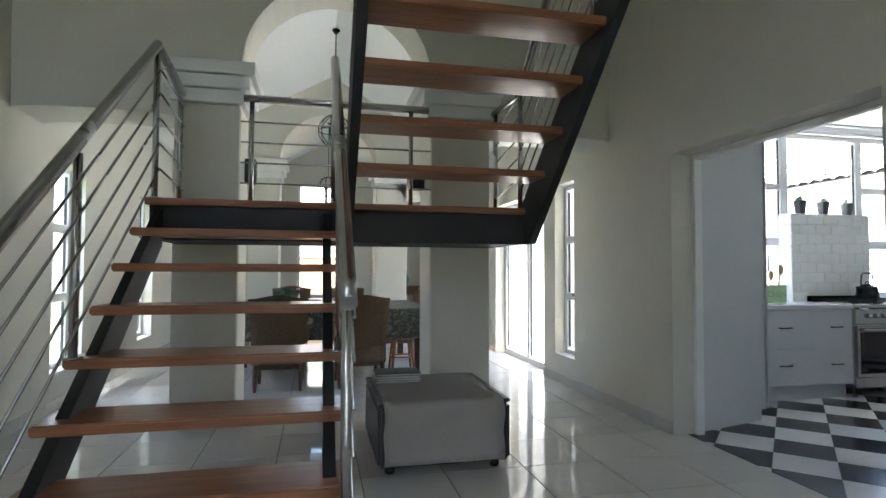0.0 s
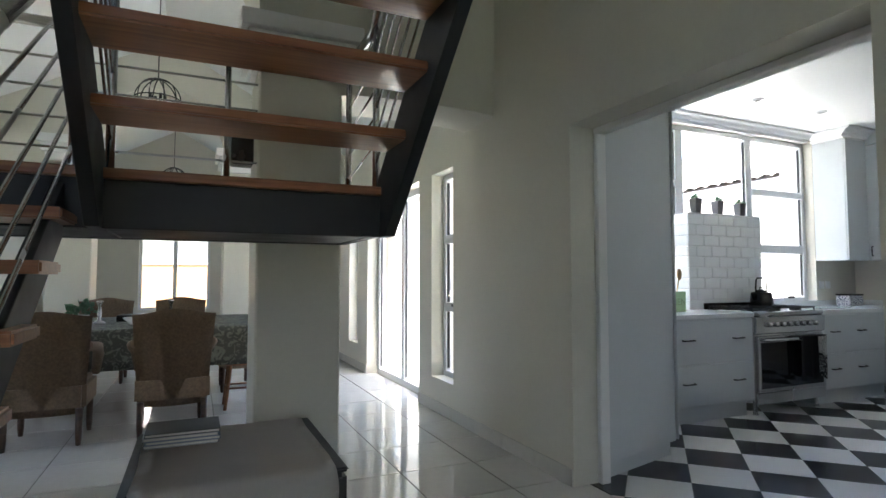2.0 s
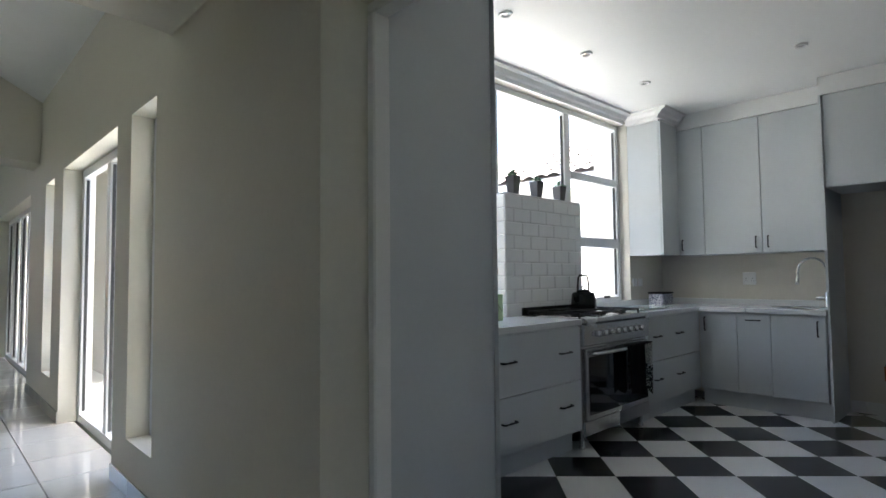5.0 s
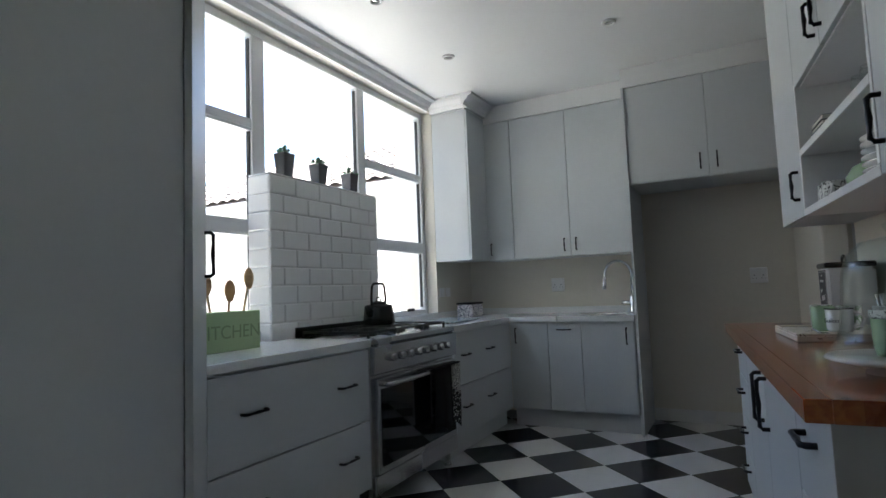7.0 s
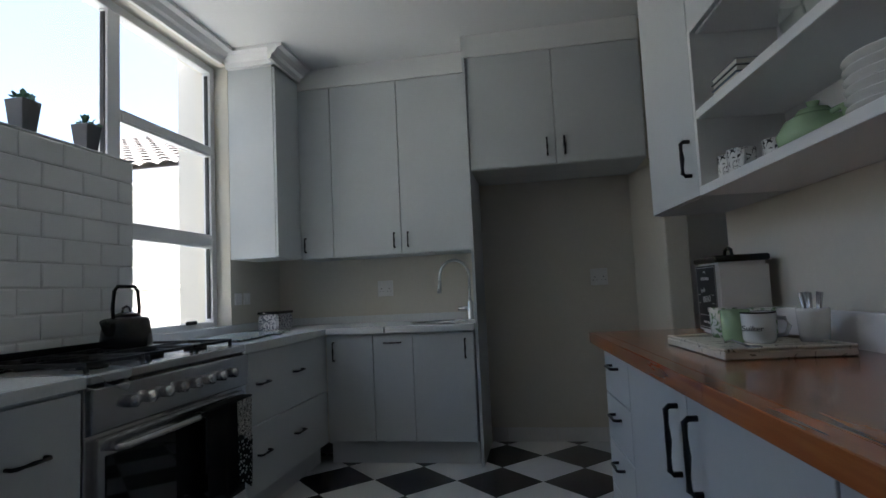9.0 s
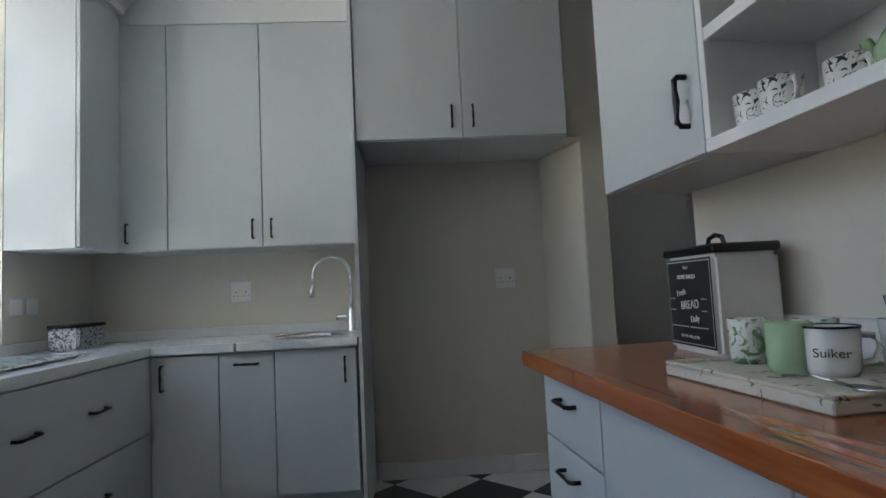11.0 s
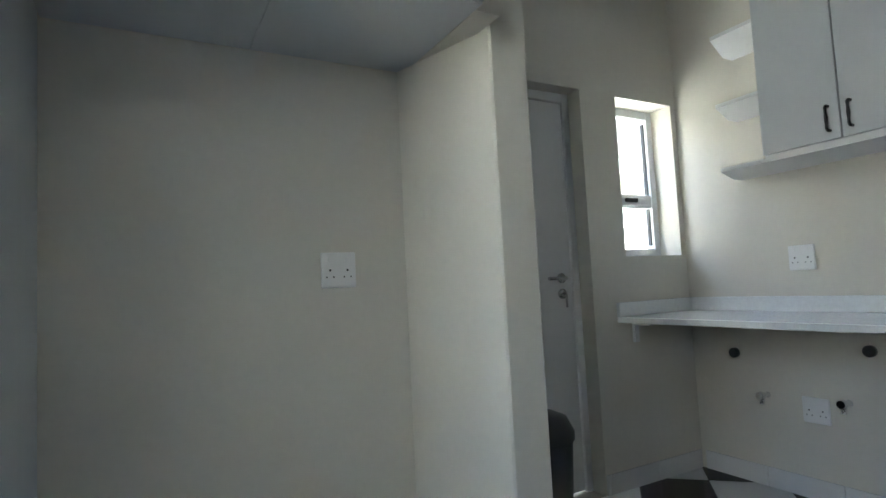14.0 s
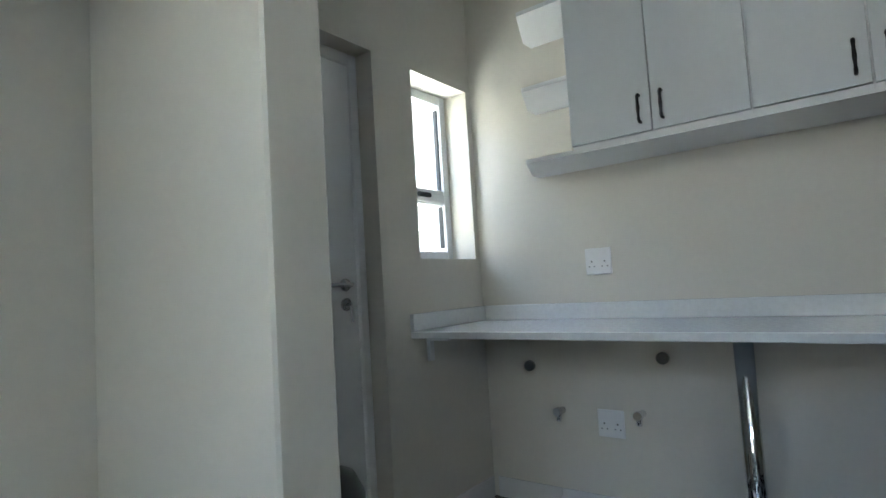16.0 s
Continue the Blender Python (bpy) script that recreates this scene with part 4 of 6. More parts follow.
for k in range(N):
    j = (k + 1) % N
    bm.faces.new((rt[k], rt[j], st[j], st[k]))
    bm.faces.new((rb[j], rb[k], sb[k], sb[j]))
    bm.faces.new((rt[j], rt[k], rb[k], rb[j]))
    bm.faces.new((st[k], st[j], sb[j], sb[k]))
for cx, cy in ((x0, y0), (x1, y0), (x1, y1), (x0, y1)):
    near = sorted(range(N), key=lambda k: (sq[k][0] - cx) ** 2 + (sq[k][1] - cy) ** 2)[:2]
    for vs, z in ((st, CT), (sb, CZ)):
        bm.faces.new((vs[near[0]], vs[near[1]], bm.verts.new((cx, cy, z))))
box(bm, 7.705, 4.29, CZ, 8.29, 5.29, CT)
box(bm, 6.69, 4.685, CZ, 7.705, 5.29, CT)
bmesh.ops.recalc_face_normals(bm, faces=bm.faces[:])
part("slab", bm, QUARTZ, wt)
for b in ((4.736, 5.275, CT, 5.56, 5.298, CT + 0.055), (6.62, 5.275, CT, 8.285, 5.298, CT + 0.055), (8.286, 3.69, CT, 8.308, 5.274, CT + 0.055)):
    part("upstand", boxes(b, bevel=0.002), QUARTZ, wt)
sk = thing("sink", (*SC, CT), "round stainless steel sink bowl set in the worktop", "sink")
bm = lathe([(SR * 1.06, 0.004), (SR * 0.98, 0.005), (SR * 0.95, -0.01), (SR * 0.88, -0.12), (SR * 0.6, -0.15), (0.0, -0.155)], 36)
bmesh.ops.scale(bm, verts=bm.verts[:], vec=(0.82, 1, 1))
bmesh.ops.translate(bm, verts=bm.verts[:], vec=(*SC, CT))
part("bowl", bm, STEEL, sk)
part("drain", lathe([(0, 0.001), (0.035, 0.001), (0.035, 0.004), (0, 0.003)], 16, (*SC, CT - 0.153)), CHROME, sk)
fc = thing("tap", (8.12, 3.76, CT), "tall chrome gooseneck kitchen tap", "tap")
part("base", lathe([(0, 0), (0.027, 0), (0.027, 0.01), (0.022, 0.02), (0.022, 0.13), (0.013, 0.14), (0, 0.14)], 18, (8.12, 3.76, CT)), CHROME, fc)
pts = [(8.12, 3.76, CT + 0.13), (8.12, 3.76, CT + 0.315)] + [(8.12 - 0.03 * (1 - math.cos(t)), 3.76 + 0.10 * (1 - math.cos(t)), CT + 0.315 + 0.115 * math.sin(t)) for t in [math.pi * k / 14 for k in range(1, 15)]] + [(8.055, 3.96, CT + 0.285)]
part("spout", tube(pts, 0.011, 12), CHROME, fc)
part("spray_head", tube([(8.056, 3.959, CT + 0.29), (8.05, 3.965, CT + 0.235), (8.05, 3.967, CT + 0.20)], [0.0125, 0.016, 0.018], 14), CHROME, fc)
part("lever", tube([(8.12, 3.755, CT + 0.085), (8.115, 3.845, CT + 0.085)], [0.018, 0.016], 12), CHROME, fc)

# ---- wall cabinets ----
UB, UT = 1.385, 2.645
ua = thing("wall_cabinet", (7.76, 5.14, UB), "tall narrow grey wall cabinet beside the window", "cabinet", "wall cabinets")
part("body", boxes((7.60, 4.971, UB, 7.965, 5.297, 2.69), bevel=0.001), CAB, ua)
front(ua, "y", 4.970, -1, 7.60, 7.962, UB + 0.003, 2.687)
for y0, y1, hy in ((4.71, 4.968, 4.92), (4.205, 4.71, 4.255), (3.70, 4.205, 4.155)):
    c = thing("wall_cabinet", (8.15, (y0 + y1) / 2, UB), "tall grey painted wall cabinet to the ceiling", "cabinet", "wall cabinets")
    part("body", boxes((7.99, y0 + 0.001, UB, 8.305, y1 - 0.001, UT)), CAB, c)
    d = front(c, "x", 7.988, -1, y0, y1, UB + 0.001, UT - 0.002)
    bar_handle(d, (7.97, hy, UB + 0.05), (7.97, hy, UB + 0.15), (-0.026, 0, 0))
# fridge alcove: side panel and top cabinets
FB, FT = 1.885, 2.645
solid("alcove_panel", boxes((7.725, 3.668, 0.0, 8.30, 3.686, FT), bevel=0.001), CAB, "tall grey panel beside the fridge alcove", "panel")
for y0, y1, hy in ((3.11, 3.665, 3.165), (2.56, 3.11, 3.055)):
    c = thing("wall_cabinet", (8.0, (y0 + y1) / 2, FB), "deep grey cabinet above the fridge alcove", "cabinet", "alcove cabinets")
    part("body", boxes((7.76, y0 + 0.001, FB, 8.305, y1 - 0.001, FT)), CAB, c)
    d = front(c, "x", 7.758, -1, y0, y1, FB + 0.001, FT - 0.002)
    bar_handle(d, (7.74, hy, FB + 0.06), (7.74, hy, FB + 0.17), (-0.026, 0, 0))
# bulkhead between cabinets and ceiling
solid("trim_bulkhead", boxes((7.978, 3.69, UT + 0.003, 8.305, 4.97, ZC - 0.001), (7.748, 2.56, FT + 0.003, 8.305, 3.689, ZC - 0.001), (7.60, 4.971, 2.691, 7.965, 5.297, ZC - 0.001)), CEIL, "white plastered filler above the wall cabinets", "trim", "structure")

solid("trim_alcove", boxes((7.80, 2.475, FB, 8.30, 2.558, ZC - 0.001)), PLASTER_K, "cream plaster infill beside the alcove cabinets", "trim", "structure")

# ---- tall cabinet beside the opening ----
tc = thing("tall_cabinet", (4.1, 4.7, 0), "tall grey corner larder cabinet with a diagonal door", "cabinet")
part("body", prism([(3.56, 4.03), (4.29, 4.21), (4.715, 4.69), (4.715, 5.285), (3.56, 5.285)], "z", 0.10, 2.70, bevel=0.001), CAB, tc)
part("plinth", prism([(3.56, 4.06), (4.27, 4.24), (4.66, 4.70), (4.66, 5.28), (3.56, 5.28)], "z", 0.0, 0.099), CAB, tc)
d = part("door", prism([(4.2923, 4.2082), (4.7173, 4.6882), (4.7310, 4.6760), (4.3060, 4.1960)], "z", 0.11, 2.69), CAB, tc)
bar_handle(d, (4.660, 4.596, 1.21), (4.660, 4.596, 1.36), (0.021, -0.019, 0), 0.007)

# ---- cooker ----
ck = thing("cooker", (6.21, 5.0, 0), "wide stainless steel gas cooker with black oven door", "cooker")
CX0, CX1 = 5.745, 6.685
part("body", boxes((CX0, 4.70, 0.13, CX1, 5.24, 0.86), bevel=0.004), STEEL, ck)
part("hob", boxes((CX0, 4.68, 0.861, CX1, 5.24, 0.895), bevel=0.006), STEEL, ck)
part("back_rim", boxes((CX0 + 0.01, 5.205, 0.896, CX1 - 0.01, 5.235, 0.955), bevel=0.003), BLACK, ck)
part("control_panel", prism([(4.70, 0.70), (4.672, 0.71), (4.665, 0.85), (4.70, 0.86)], "x", CX0 + 0.002, CX1 - 0.002, bevel=0.003), STEEL, ck)
for i in range(8):
    x = 5.90 + i * 0.09
    b = lathe([(0, 0), (0.022, 0), (0.020, 0.03), (0, 0.032)], 16)
    bmesh.ops.rotate(b, verts=b.verts[:], matrix=Matrix.Rotation(radians(90), 3, "X"))
    bmesh.ops.translate(b, verts=b.verts[:], vec=(x, 4.667, 0.785))
    part("knob", b, STEEL, ck)
dr = part("oven_door", boxes((CX0 + 0.03, 4.672, 0.20, CX1 - 0.03, 4.699, 0.685), bevel=0.004), STEEL, ck)
part("door_glass", boxes((CX0 + 0.055, 4.668, 0.235, CX1 - 0.05, 4.6715, 0.63), bevel=0.001), OVEN_GLASS, dr, "black reflective oven glass")
part("door_handle", tube([(5.82, 4.672, 0.655), (5.82, 4.63, 0.655), (5.84, 4.622, 0.655), (6.60, 4.622, 0.655), (6.62, 4.63, 0.655), (6.62, 4.672, 0.655)], 0.013, 10), STEEL, dr)
part("kick_panel", boxes((CX0 + 0.01, 4.68, 0.10, CX1 - 0.01, 4.70, 0.195), bevel=0.003), STEEL, ck)
for x in (CX0 + 0.05, CX1 - 0.05):
    for y in (4.74, 5.18):
        part("foot", lathe([(0, 0), (0.024, 0), (0.024, 0.01), (0.018, 0.012), (0.018, 0.13), (0, 0.13)], 12, (x, y, 0)), STEEL, ck)
for cx in (5.92, 6.215, 6.51):
    for cy in (4.83, 5.09):
        part("burner", lathe([(0, 0), (0.05, 0), (0.05, 0.012), (0.035, 0.02), (0, 0.022)], 18, (cx, cy, 0.896)), CAST, ck)
    bm = boxes((cx - 0.135, 4.73, 0.918, cx - 0.123, 5.19, 0.930), (cx + 0.123, 4.73, 0.918, cx + 0.135, 5.19, 0.930), (cx - 0.122, 4.73, 0.918, cx + 0.122, 4.742, 0.930), (cx - 0.122, 5.178, 0.918, cx + 0.122, 5.19, 0.930), (cx - 0.122, 4.954, 0.918, cx + 0.122, 4.966, 0.930), (cx - 0.006, 4.743, 0.919, cx + 0.006, 4.80, 0.931), (cx - 0.006, 5.12, 0.919, cx + 0.006, 5.177, 0.931), (cx - 0.135, 4.73, 0.896, cx - 0.123, 4.742, 0.917), (cx + 0.123, 5.178, 0.896, cx + 0.135, 5.19, 0.917), (cx + 0.123, 4.73, 0.896, cx + 0.135, 4.742, 0.917), (cx - 0.135, 5.178, 0.896, cx - 0.123, 5.19, 0.917))
    part("pan_support", bm, CAST, ck)
# towel over the oven handle
tw = thing("tea_towel", (6.42, 4.615, 0.6), "black tea towel with dotted and printed panels on the oven handle", "towel")


def hang(x0, x1, z0, z1, y, folds=3):
    bm = bmesh.new()
    rows = []
    for j in range(9):
        z = z1 + (z0 - z1) * j / 8
        rows.append([bm.verts.new((x0 + (x1 - x0) * i / 12, y + 0.008 * math.sin(folds * math.pi * i / 12 + 0.6) * (0.3 + j / 8), z + (0.02 * math.sin(i / 12 * math.pi * 2) if j == 8 else 0))) for i in range(13)])
    for a, b in zip(rows, rows[1:]):
        for i in range(12):
            bm.faces.new((a[i], a[i + 1], b[i + 1], b[i])).smooth = True
    bmesh.ops.solidify(bm, geom=bm.faces[:], thickness=0.004)
    return bm


part("cloth", hang(6.24, 6.45, 0.31, 0.67, 4.594), BLACK_CLOTH, tw)
part("printed_panel", hang(6.455, 6.58, 0.50, 0.67, 4.594, 2), CLOTH_PRINT, tw, "black and white lettered print")
part("dotted_panel", hang(6.455, 6.58, 0.30, 0.498, 4.594, 2), DOTS, tw, "black panel with white dots")
part("fold", boxes((6.24, 4.592, 0.672, 6.58, 4.652, 0.680), bevel=0.003), BLACK_CLOTH, tw)

# ---- tiled splash panel behind the cooker ----
PX0, PX1, PY0, PY1, PZ0, PZ1 = 5.58, 6.60, 5.22, 5.385, 0.88, 1.815
sp = thing("splash_panel", (6.09, 5.3, CT), "free-standing white tiled splash panel in front of the window", "splashback")
part("core", boxes((PX0 + 0.008, PY0 + 0.008, PZ0, PX1 - 0.008, PY1, PZ1 - 0.002)), GROUT_W, sp)
part("cap", boxes((PX0, PY0, PZ1 - 0.001, PX1, PY1, PZ1 + 0.008), bevel=0.003), TILE_METRO, sp)
metro = {}


def metro_tile(w, h, axis, parent, at):
    key = (round(w, 3), round(h, 3), axis)
    if key not in metro:
        bm = bmesh.new()
        e = 0.007
        outer = [(0, 0), (w, 0), (w, h), (0, h)]
        inner = [(e, e), (w - e, e), (w - e, h - e), (e, h - e)]
        f = (lambda u, d, z: (u, -d, z)) if axis == "y" else (lambda u, d, z: (-d, u, z))
        o = [bm.verts.new(f(u, -0.008, z)) for u, z in outer]
        m = [bm.verts.new(f(u, 0.0, z)) for u, z in outer]
        i = [bm.verts.new(f(u, 0.004, z)) for u, z in inner]
        for a, b in ((o, m), (m, i)):
            for k in range(4):
                bm.faces.new((a[k], a[(k + 1) % 4], b[(k + 1) % 4], b[k]))
        bm.faces.new(i)
        bmesh.ops.recalc_face_normals(bm, faces=bm.faces[:])
        metro[key] = mesh_of("tile", bm, TILE_METRO)
    ob = new("tile", metro[key])
    ob.parent = parent
    ob.location = Vector(at) - ORIGIN[parent]
    return ob


TH, TW, JG = 0.1025, 0.205, 0.003
for r in range(9):
    z = PZ0 + 0.008 + r * TH
    x = PX0 - (TW / 2 if r % 2 else 0)
    while x < PX1 - 0.01:
        a, b = max(x, PX0), min(x + TW, PX1)
        if b - a > 0.02:
            metro_tile(b - a - JG, TH - JG, "y", sp, (a, PY0, z))
        x += TW
    for a, b in (((PY0 + 0.001, PY1),)):
        metro_tile(b - a - JG, TH - JG, "x", sp, (PX0, a + 0.002, z))
for i, (x, h, s) in enumerate(((5.78, 0.15, 3), (6.08, 0.14, 5), (6.40, 0.13, 8))):
    p = thing("potted_succulent", (x, 5.30, PZ1 + 0.008), "small succulent in a tapered dark grey concrete pot", "plant", "succulents on the splash panel")
    bm = bmesh.new()
    lo = [bm.verts.new((x + sx * 0.032, 5.30 + sy * 0.032, PZ1 + 0.0085)) for sx, sy in ((-1, -1), (1, -1), (1, 1), (-1, 1))]
    hi = [bm.verts.new((x + sx * 0.045, 5.30 + sy * 0.045, PZ1 + 0.0085 + h)) for sx, sy in ((-1, -1), (1, -1), (1, 1), (-1, 1))]
    bm.faces.new(lo[::-1])
    bm.faces.new(hi)
    for k in range(4):
        bm.faces.new((lo[k], lo[(k + 1) % 4], hi[(k + 1) % 4], hi[k]))
    bmesh.ops.bevel(bm, geom=bm.edges[:], offset=0.003, segments=1, affect="EDGES")
    part("pot", bm, CONCRETE, p)
    part("leaves", leaves((x, 5.30, PZ1 + 0.0 + h), 26, 0.035, 0.034, s), SUCC, p)

# ---- things on the worktop ----
kb = thing("utensil_box", (5.13, 5.06, CT), "pale green tin box lettered KITCHEN, holding wooden spoons", "utensil holder")
BX0, BX1, BY0, BY1, BZ = 4.90, 5.31, 5.02, 5.14, 0.178
part("box", boxes((BX0, BY0, CT + 0.001, BX1, BY0 + 0.006, CT + BZ), (BX0, BY1 - 0.006, CT + 0.001, BX1, BY1, CT + BZ), (BX0, BY0 + 0.006, CT + 0.001, BX0 + 0.006, BY1 - 0.006, CT + BZ), (BX1 - 0.006, BY0 + 0.006, CT + 0.001, BX1, BY1 - 0.006, CT + BZ), (BX0 + 0.006, BY0 + 0.006, CT + 0.001, BX1 - 0.006, BY1 - 0.006, CT + 0.007), bevel=0.002), GREEN, kb)


def text_mesh(s, size, m, extrude=0.0006, align="CENTER"):
    cu = bpy.data.curves.new("text", "FONT")
    cu.body, cu.size, cu.extrude, cu.align_x, cu.align_y = s, size, extrude, align, "CENTER"
    tmp = bpy.data.objects.new("text", cu)
    scene.collection.objects.link(tmp)
    me = bpy.data.meshes.new_from_object(tmp.evaluated_get(bpy.context.evaluated_depsgraph_get()))
    bpy.data.objects.remove(tmp)
    bpy.data.curves.remove(cu)
    bm = bmesh.new()
    bm.from_mesh(me)
    bpy.data.meshes.remove(me)
    bmesh.ops.transform(bm, matrix=m, verts=bm.verts[:])
    return bm


INK = mat("dark_green_ink", (0.27, 0.38, 0.21), 0.6)
CHALK_W = mat("white_print", (0.75, 0.75, 0.73), 0.6)
part("lettering", text_mesh("KITCHEN", 0.085, pose(5.13, BY0 - 0.0012, CT + 0.085, 90, 0, 0)), INK, kb, "dark green letters")
for i, (x, y, tilt, h, r) in enumerate(((5.10, 5.07, -0.05, 0.36, 0.034), (5.17, 5.09, 0.02, 0.33, 0.032), (5.22, 5.07, 0.06, 0.40, 0.030))):
    s = thing("wooden_spoon", (x, y, CT + 0.01), "pale wooden spoon standing in the green box", "spoon", "wooden spoons")
    tx = x + tilt
    part("shaft", tube([(x, y, CT + 0.01), (tx, y, CT + h * 0.72)], 0.006, 8), PALE_WOOD, s)
    b = lathe([(0, -0.055), (r * 0.55, -0.045), (r, -0.01), (r * 0.95, 0.02), (r * 0.5, 0.045), (0, 0.052)], 14)
    bmesh.ops.scale(b, verts=b.verts[:], vec=(1, 0.35, 1))
    bmesh.ops.translate(b, verts=b.verts[:], vec=(tx + tilt * 0.15, y, CT + h * 0.83))
    part("bowl", b, PALE_WOOD, s)
solid("pepper_mill", lathe([(0, 0), (0.03, 0), (0.028, 0.05), (0.022, 0.1), (0.03, 0.15), (0.028, 0.19), (0.012, 0.2), (0.018, 0.22), (0, 0.24)], 18, (5.02, 5.08, CT + 0.008)), PALE_WOOD, "turned pale wooden pepper mill in the green box", "pepper mill")
kt = thing("kettle", (6.36, 5.06, 0.931), "black enamel stovetop kettle with a tall bail handle", "kettle")
part("body", lathe([(0, 0), (0.10, 0), (0.105, 0.01), (0.092, 0.11), (0.085, 0.125), (0.05, 0.132), (0, 0.134)], 28, (6.36, 5.06, 0.931)), BLACK, kt)
part("lid", lathe([(0, 0.12), (0.055, 0.128), (0.05, 0.14), (0.02, 0.148), (0, 0.149)], 22, (6.36, 5.06, 0.935)), BLACK, kt)
part("knob", tube([(6.335, 5.06, 1.078), (6.34, 5.06, 1.10), (6.36, 5.06, 1.108), (6.38, 5.06, 1.10), (6.385, 5.06, 1.078)], 0.005, 8), BLACK, kt)
part("handle", tube([(6.285, 5.06, 1.04), (6.28, 5.06, 1.10), (6.29, 5.06, 1.175), (6.31, 5.06, 1.195), (6.41, 5.06, 1.195), (6.43, 5.06, 1.175), (6.44, 5.06, 1.10), (6.435, 5.06, 1.04)], 0.008, 10), BLACK, kt)
part("spout", tube([(6.27, 5.06, 1.0), (6.24, 5.06, 1.03), (6.225, 5.06, 1.05)], [0.024, 0.018, 0.013], 10), BLACK, kt)
cb = thing("chopping_board", (7.13, 4.98, CT), "patterned glass worktop saver beside the cooker", "chopping board")
bm = boxes((6.85, 4.80, CT + 0.008, 7.42, 5.14, CT + 0.015), bevel=0.003)
part("board", bm, BOARD_PRINT, cb)
for x in (6.90, 7.37):
    for y in (4.84, 5.10):
        part("foot", lathe([(0, 0), (0.01, 0), (0.01, 0.007), (0, 0.007)], 10, (x, y, CT + 0.0005)), PLASTIC_GREY, cb)
tn = thing("tin", (7.86, 5.12, CT), "blue and white floral tin on the worktop", "tin")
part("body", boxes((7.74, 5.04, CT + 0.001, 7.98, 5.19, CT + 0.11), bevel=0.012, seg=2), TIN_PRINT, tn)
part("lid", boxes((7.737, 5.037, CT + 0.1105, 7.983, 5.193, CT + 0.128), bevel=0.006), BLACK, tn, "dark tin lid")


def socket(axis, plane, sign, u, z, s=0.12, double=True, label="white double wall socket"):
    w = thing("wall_socket", (plane, u, z) if axis == "x" else (u, plane, z), label, "socket", "wall sockets")
    P = (lambda a, d, c, e, f, g: (plane + sign * min(d, f) if sign > 0 else plane - max(d, f), a, c, plane + sign * max(d, f) if sign > 0 else plane - min(d, f), e, g)) if axis == "x" else (lambda a, d, c, e, f, g: (a, plane + min(sign * d, sign * f), c, e, plane + max(sign * d, sign * f), g))
    part("plate", boxes(P(u - s / 2, 0.001, z - s / 2, u + s / 2, 0.012, z + s / 2), bevel=0.003), PLASTIC_W, w)
    if double:
        for c in (-0.25, 0.25):
            for du_, dz in ((0, 0.0), (-0.10, -0.19), (0.10, -0.19)):
                q = 0.028 if dz == 0 else 0.02
                part("pin_hole", boxes(P(u + (c + du_ - q) * s, 0.0121, z + (dz - q) * s, u + (c + du_ + q) * s, 0.0128, z + (dz + q) * s)), HOLE, w)
            part("switch", boxes(P(u + (c - 0.05) * s, 0.0121, z + 0.25 * s, u + (c + 0.05) * s, 0.016, z + 0.38 * s), bevel=0.001), PLASTIC_W, w)
    else:
        part("switch", boxes(P(u - 0.15 * s, 0.0121, z - 0.2 * s, u + 0.15 * s, 0.017, z + 0.2 * s), bevel=0.001), PLASTIC_W, w)


socket("x", XS, -1, 4.43, 1.15)
socket("x", XS, -1, 2.84, 1.16)
socket("y", YW, -1, 7.68, 1.12, 0.08, False, "white light switch plate")
socket("y", YW, -1, 7.79, 1.12, 0.08, False, "white light switch plate")
socket("y", YU, 1, 7.99, 1.14)
socket("y", YU, 1, 7.99, 0.42)
for x, y in ((5.0, 4.7), (5.9, 4.7), (6.8, 4.7), (5.0, 3.5), (6.9, 3.6)):
    dl = thing("downlight", (x, y, ZC), "small recessed ceiling downlight with white rim", "downlight", "kitchen downlights")
    part("rim", lathe([(0.028, -0.001), (0.045, -0.001), (0.043, -0.012), (0.032, -0.014), (0.028, -0.001)], 20, (x, y, ZC)), PLASTIC_W, dl)
    part("lens", lathe([(0, -0.002), (0.027, -0.002), (0.027, -0.006), (0, -0.008)], 18, (x, y, ZC)), STEEL, dl)

# ---- timber counter side ----
WX0, WX1, WY1, WZ = 4.60, 6.68, 3.03, 0.90
bc = thing("timber_counter", (5.6, 2.75, WZ), "thick polished orange-brown timber worktop", "worktop")
rnd = random.Random(4)
for i in range(12):
    a, b = 2.466 + i * 0.047, 2.466 + (i + 1) * 0.047
    cut = [WX0, rnd.uniform(5.0, 5.5), rnd.uniform(5.8, 6.3), WX1]
    for u, v in zip(cut, cut[1:]):
        part("stave", boxes((u, a, WZ - 0.045, v, b, WZ), bevel=0.0 if i < 11 else 0.002), COUNTER_WOOD, bc)
upstand = solid("upstand", boxes((WX0, 2.442, WZ - 0.02, WX1, 2.464, WZ + 0.10), bevel=0.003), WHITE, "white upstand behind the timber counter", "upstand")
bu = thing("base_cabinet", (6.0, 2.75, 0), "grey base unit with four drawers and two doors under timber counter", "cabinet", "counter base units")
BF = 2.985
part("body", boxes((5.02, 2.47, 0.10, 6.62, BF - 0.02, WZ - 0.046)), CAB, bu)
part("plinth", boxes((5.02, 2.47, 0, 6.60, BF - 0.08, 0.099)), CAB, bu)
zs = [0.11, 0.29, 0.47, 0.66, 0.85]
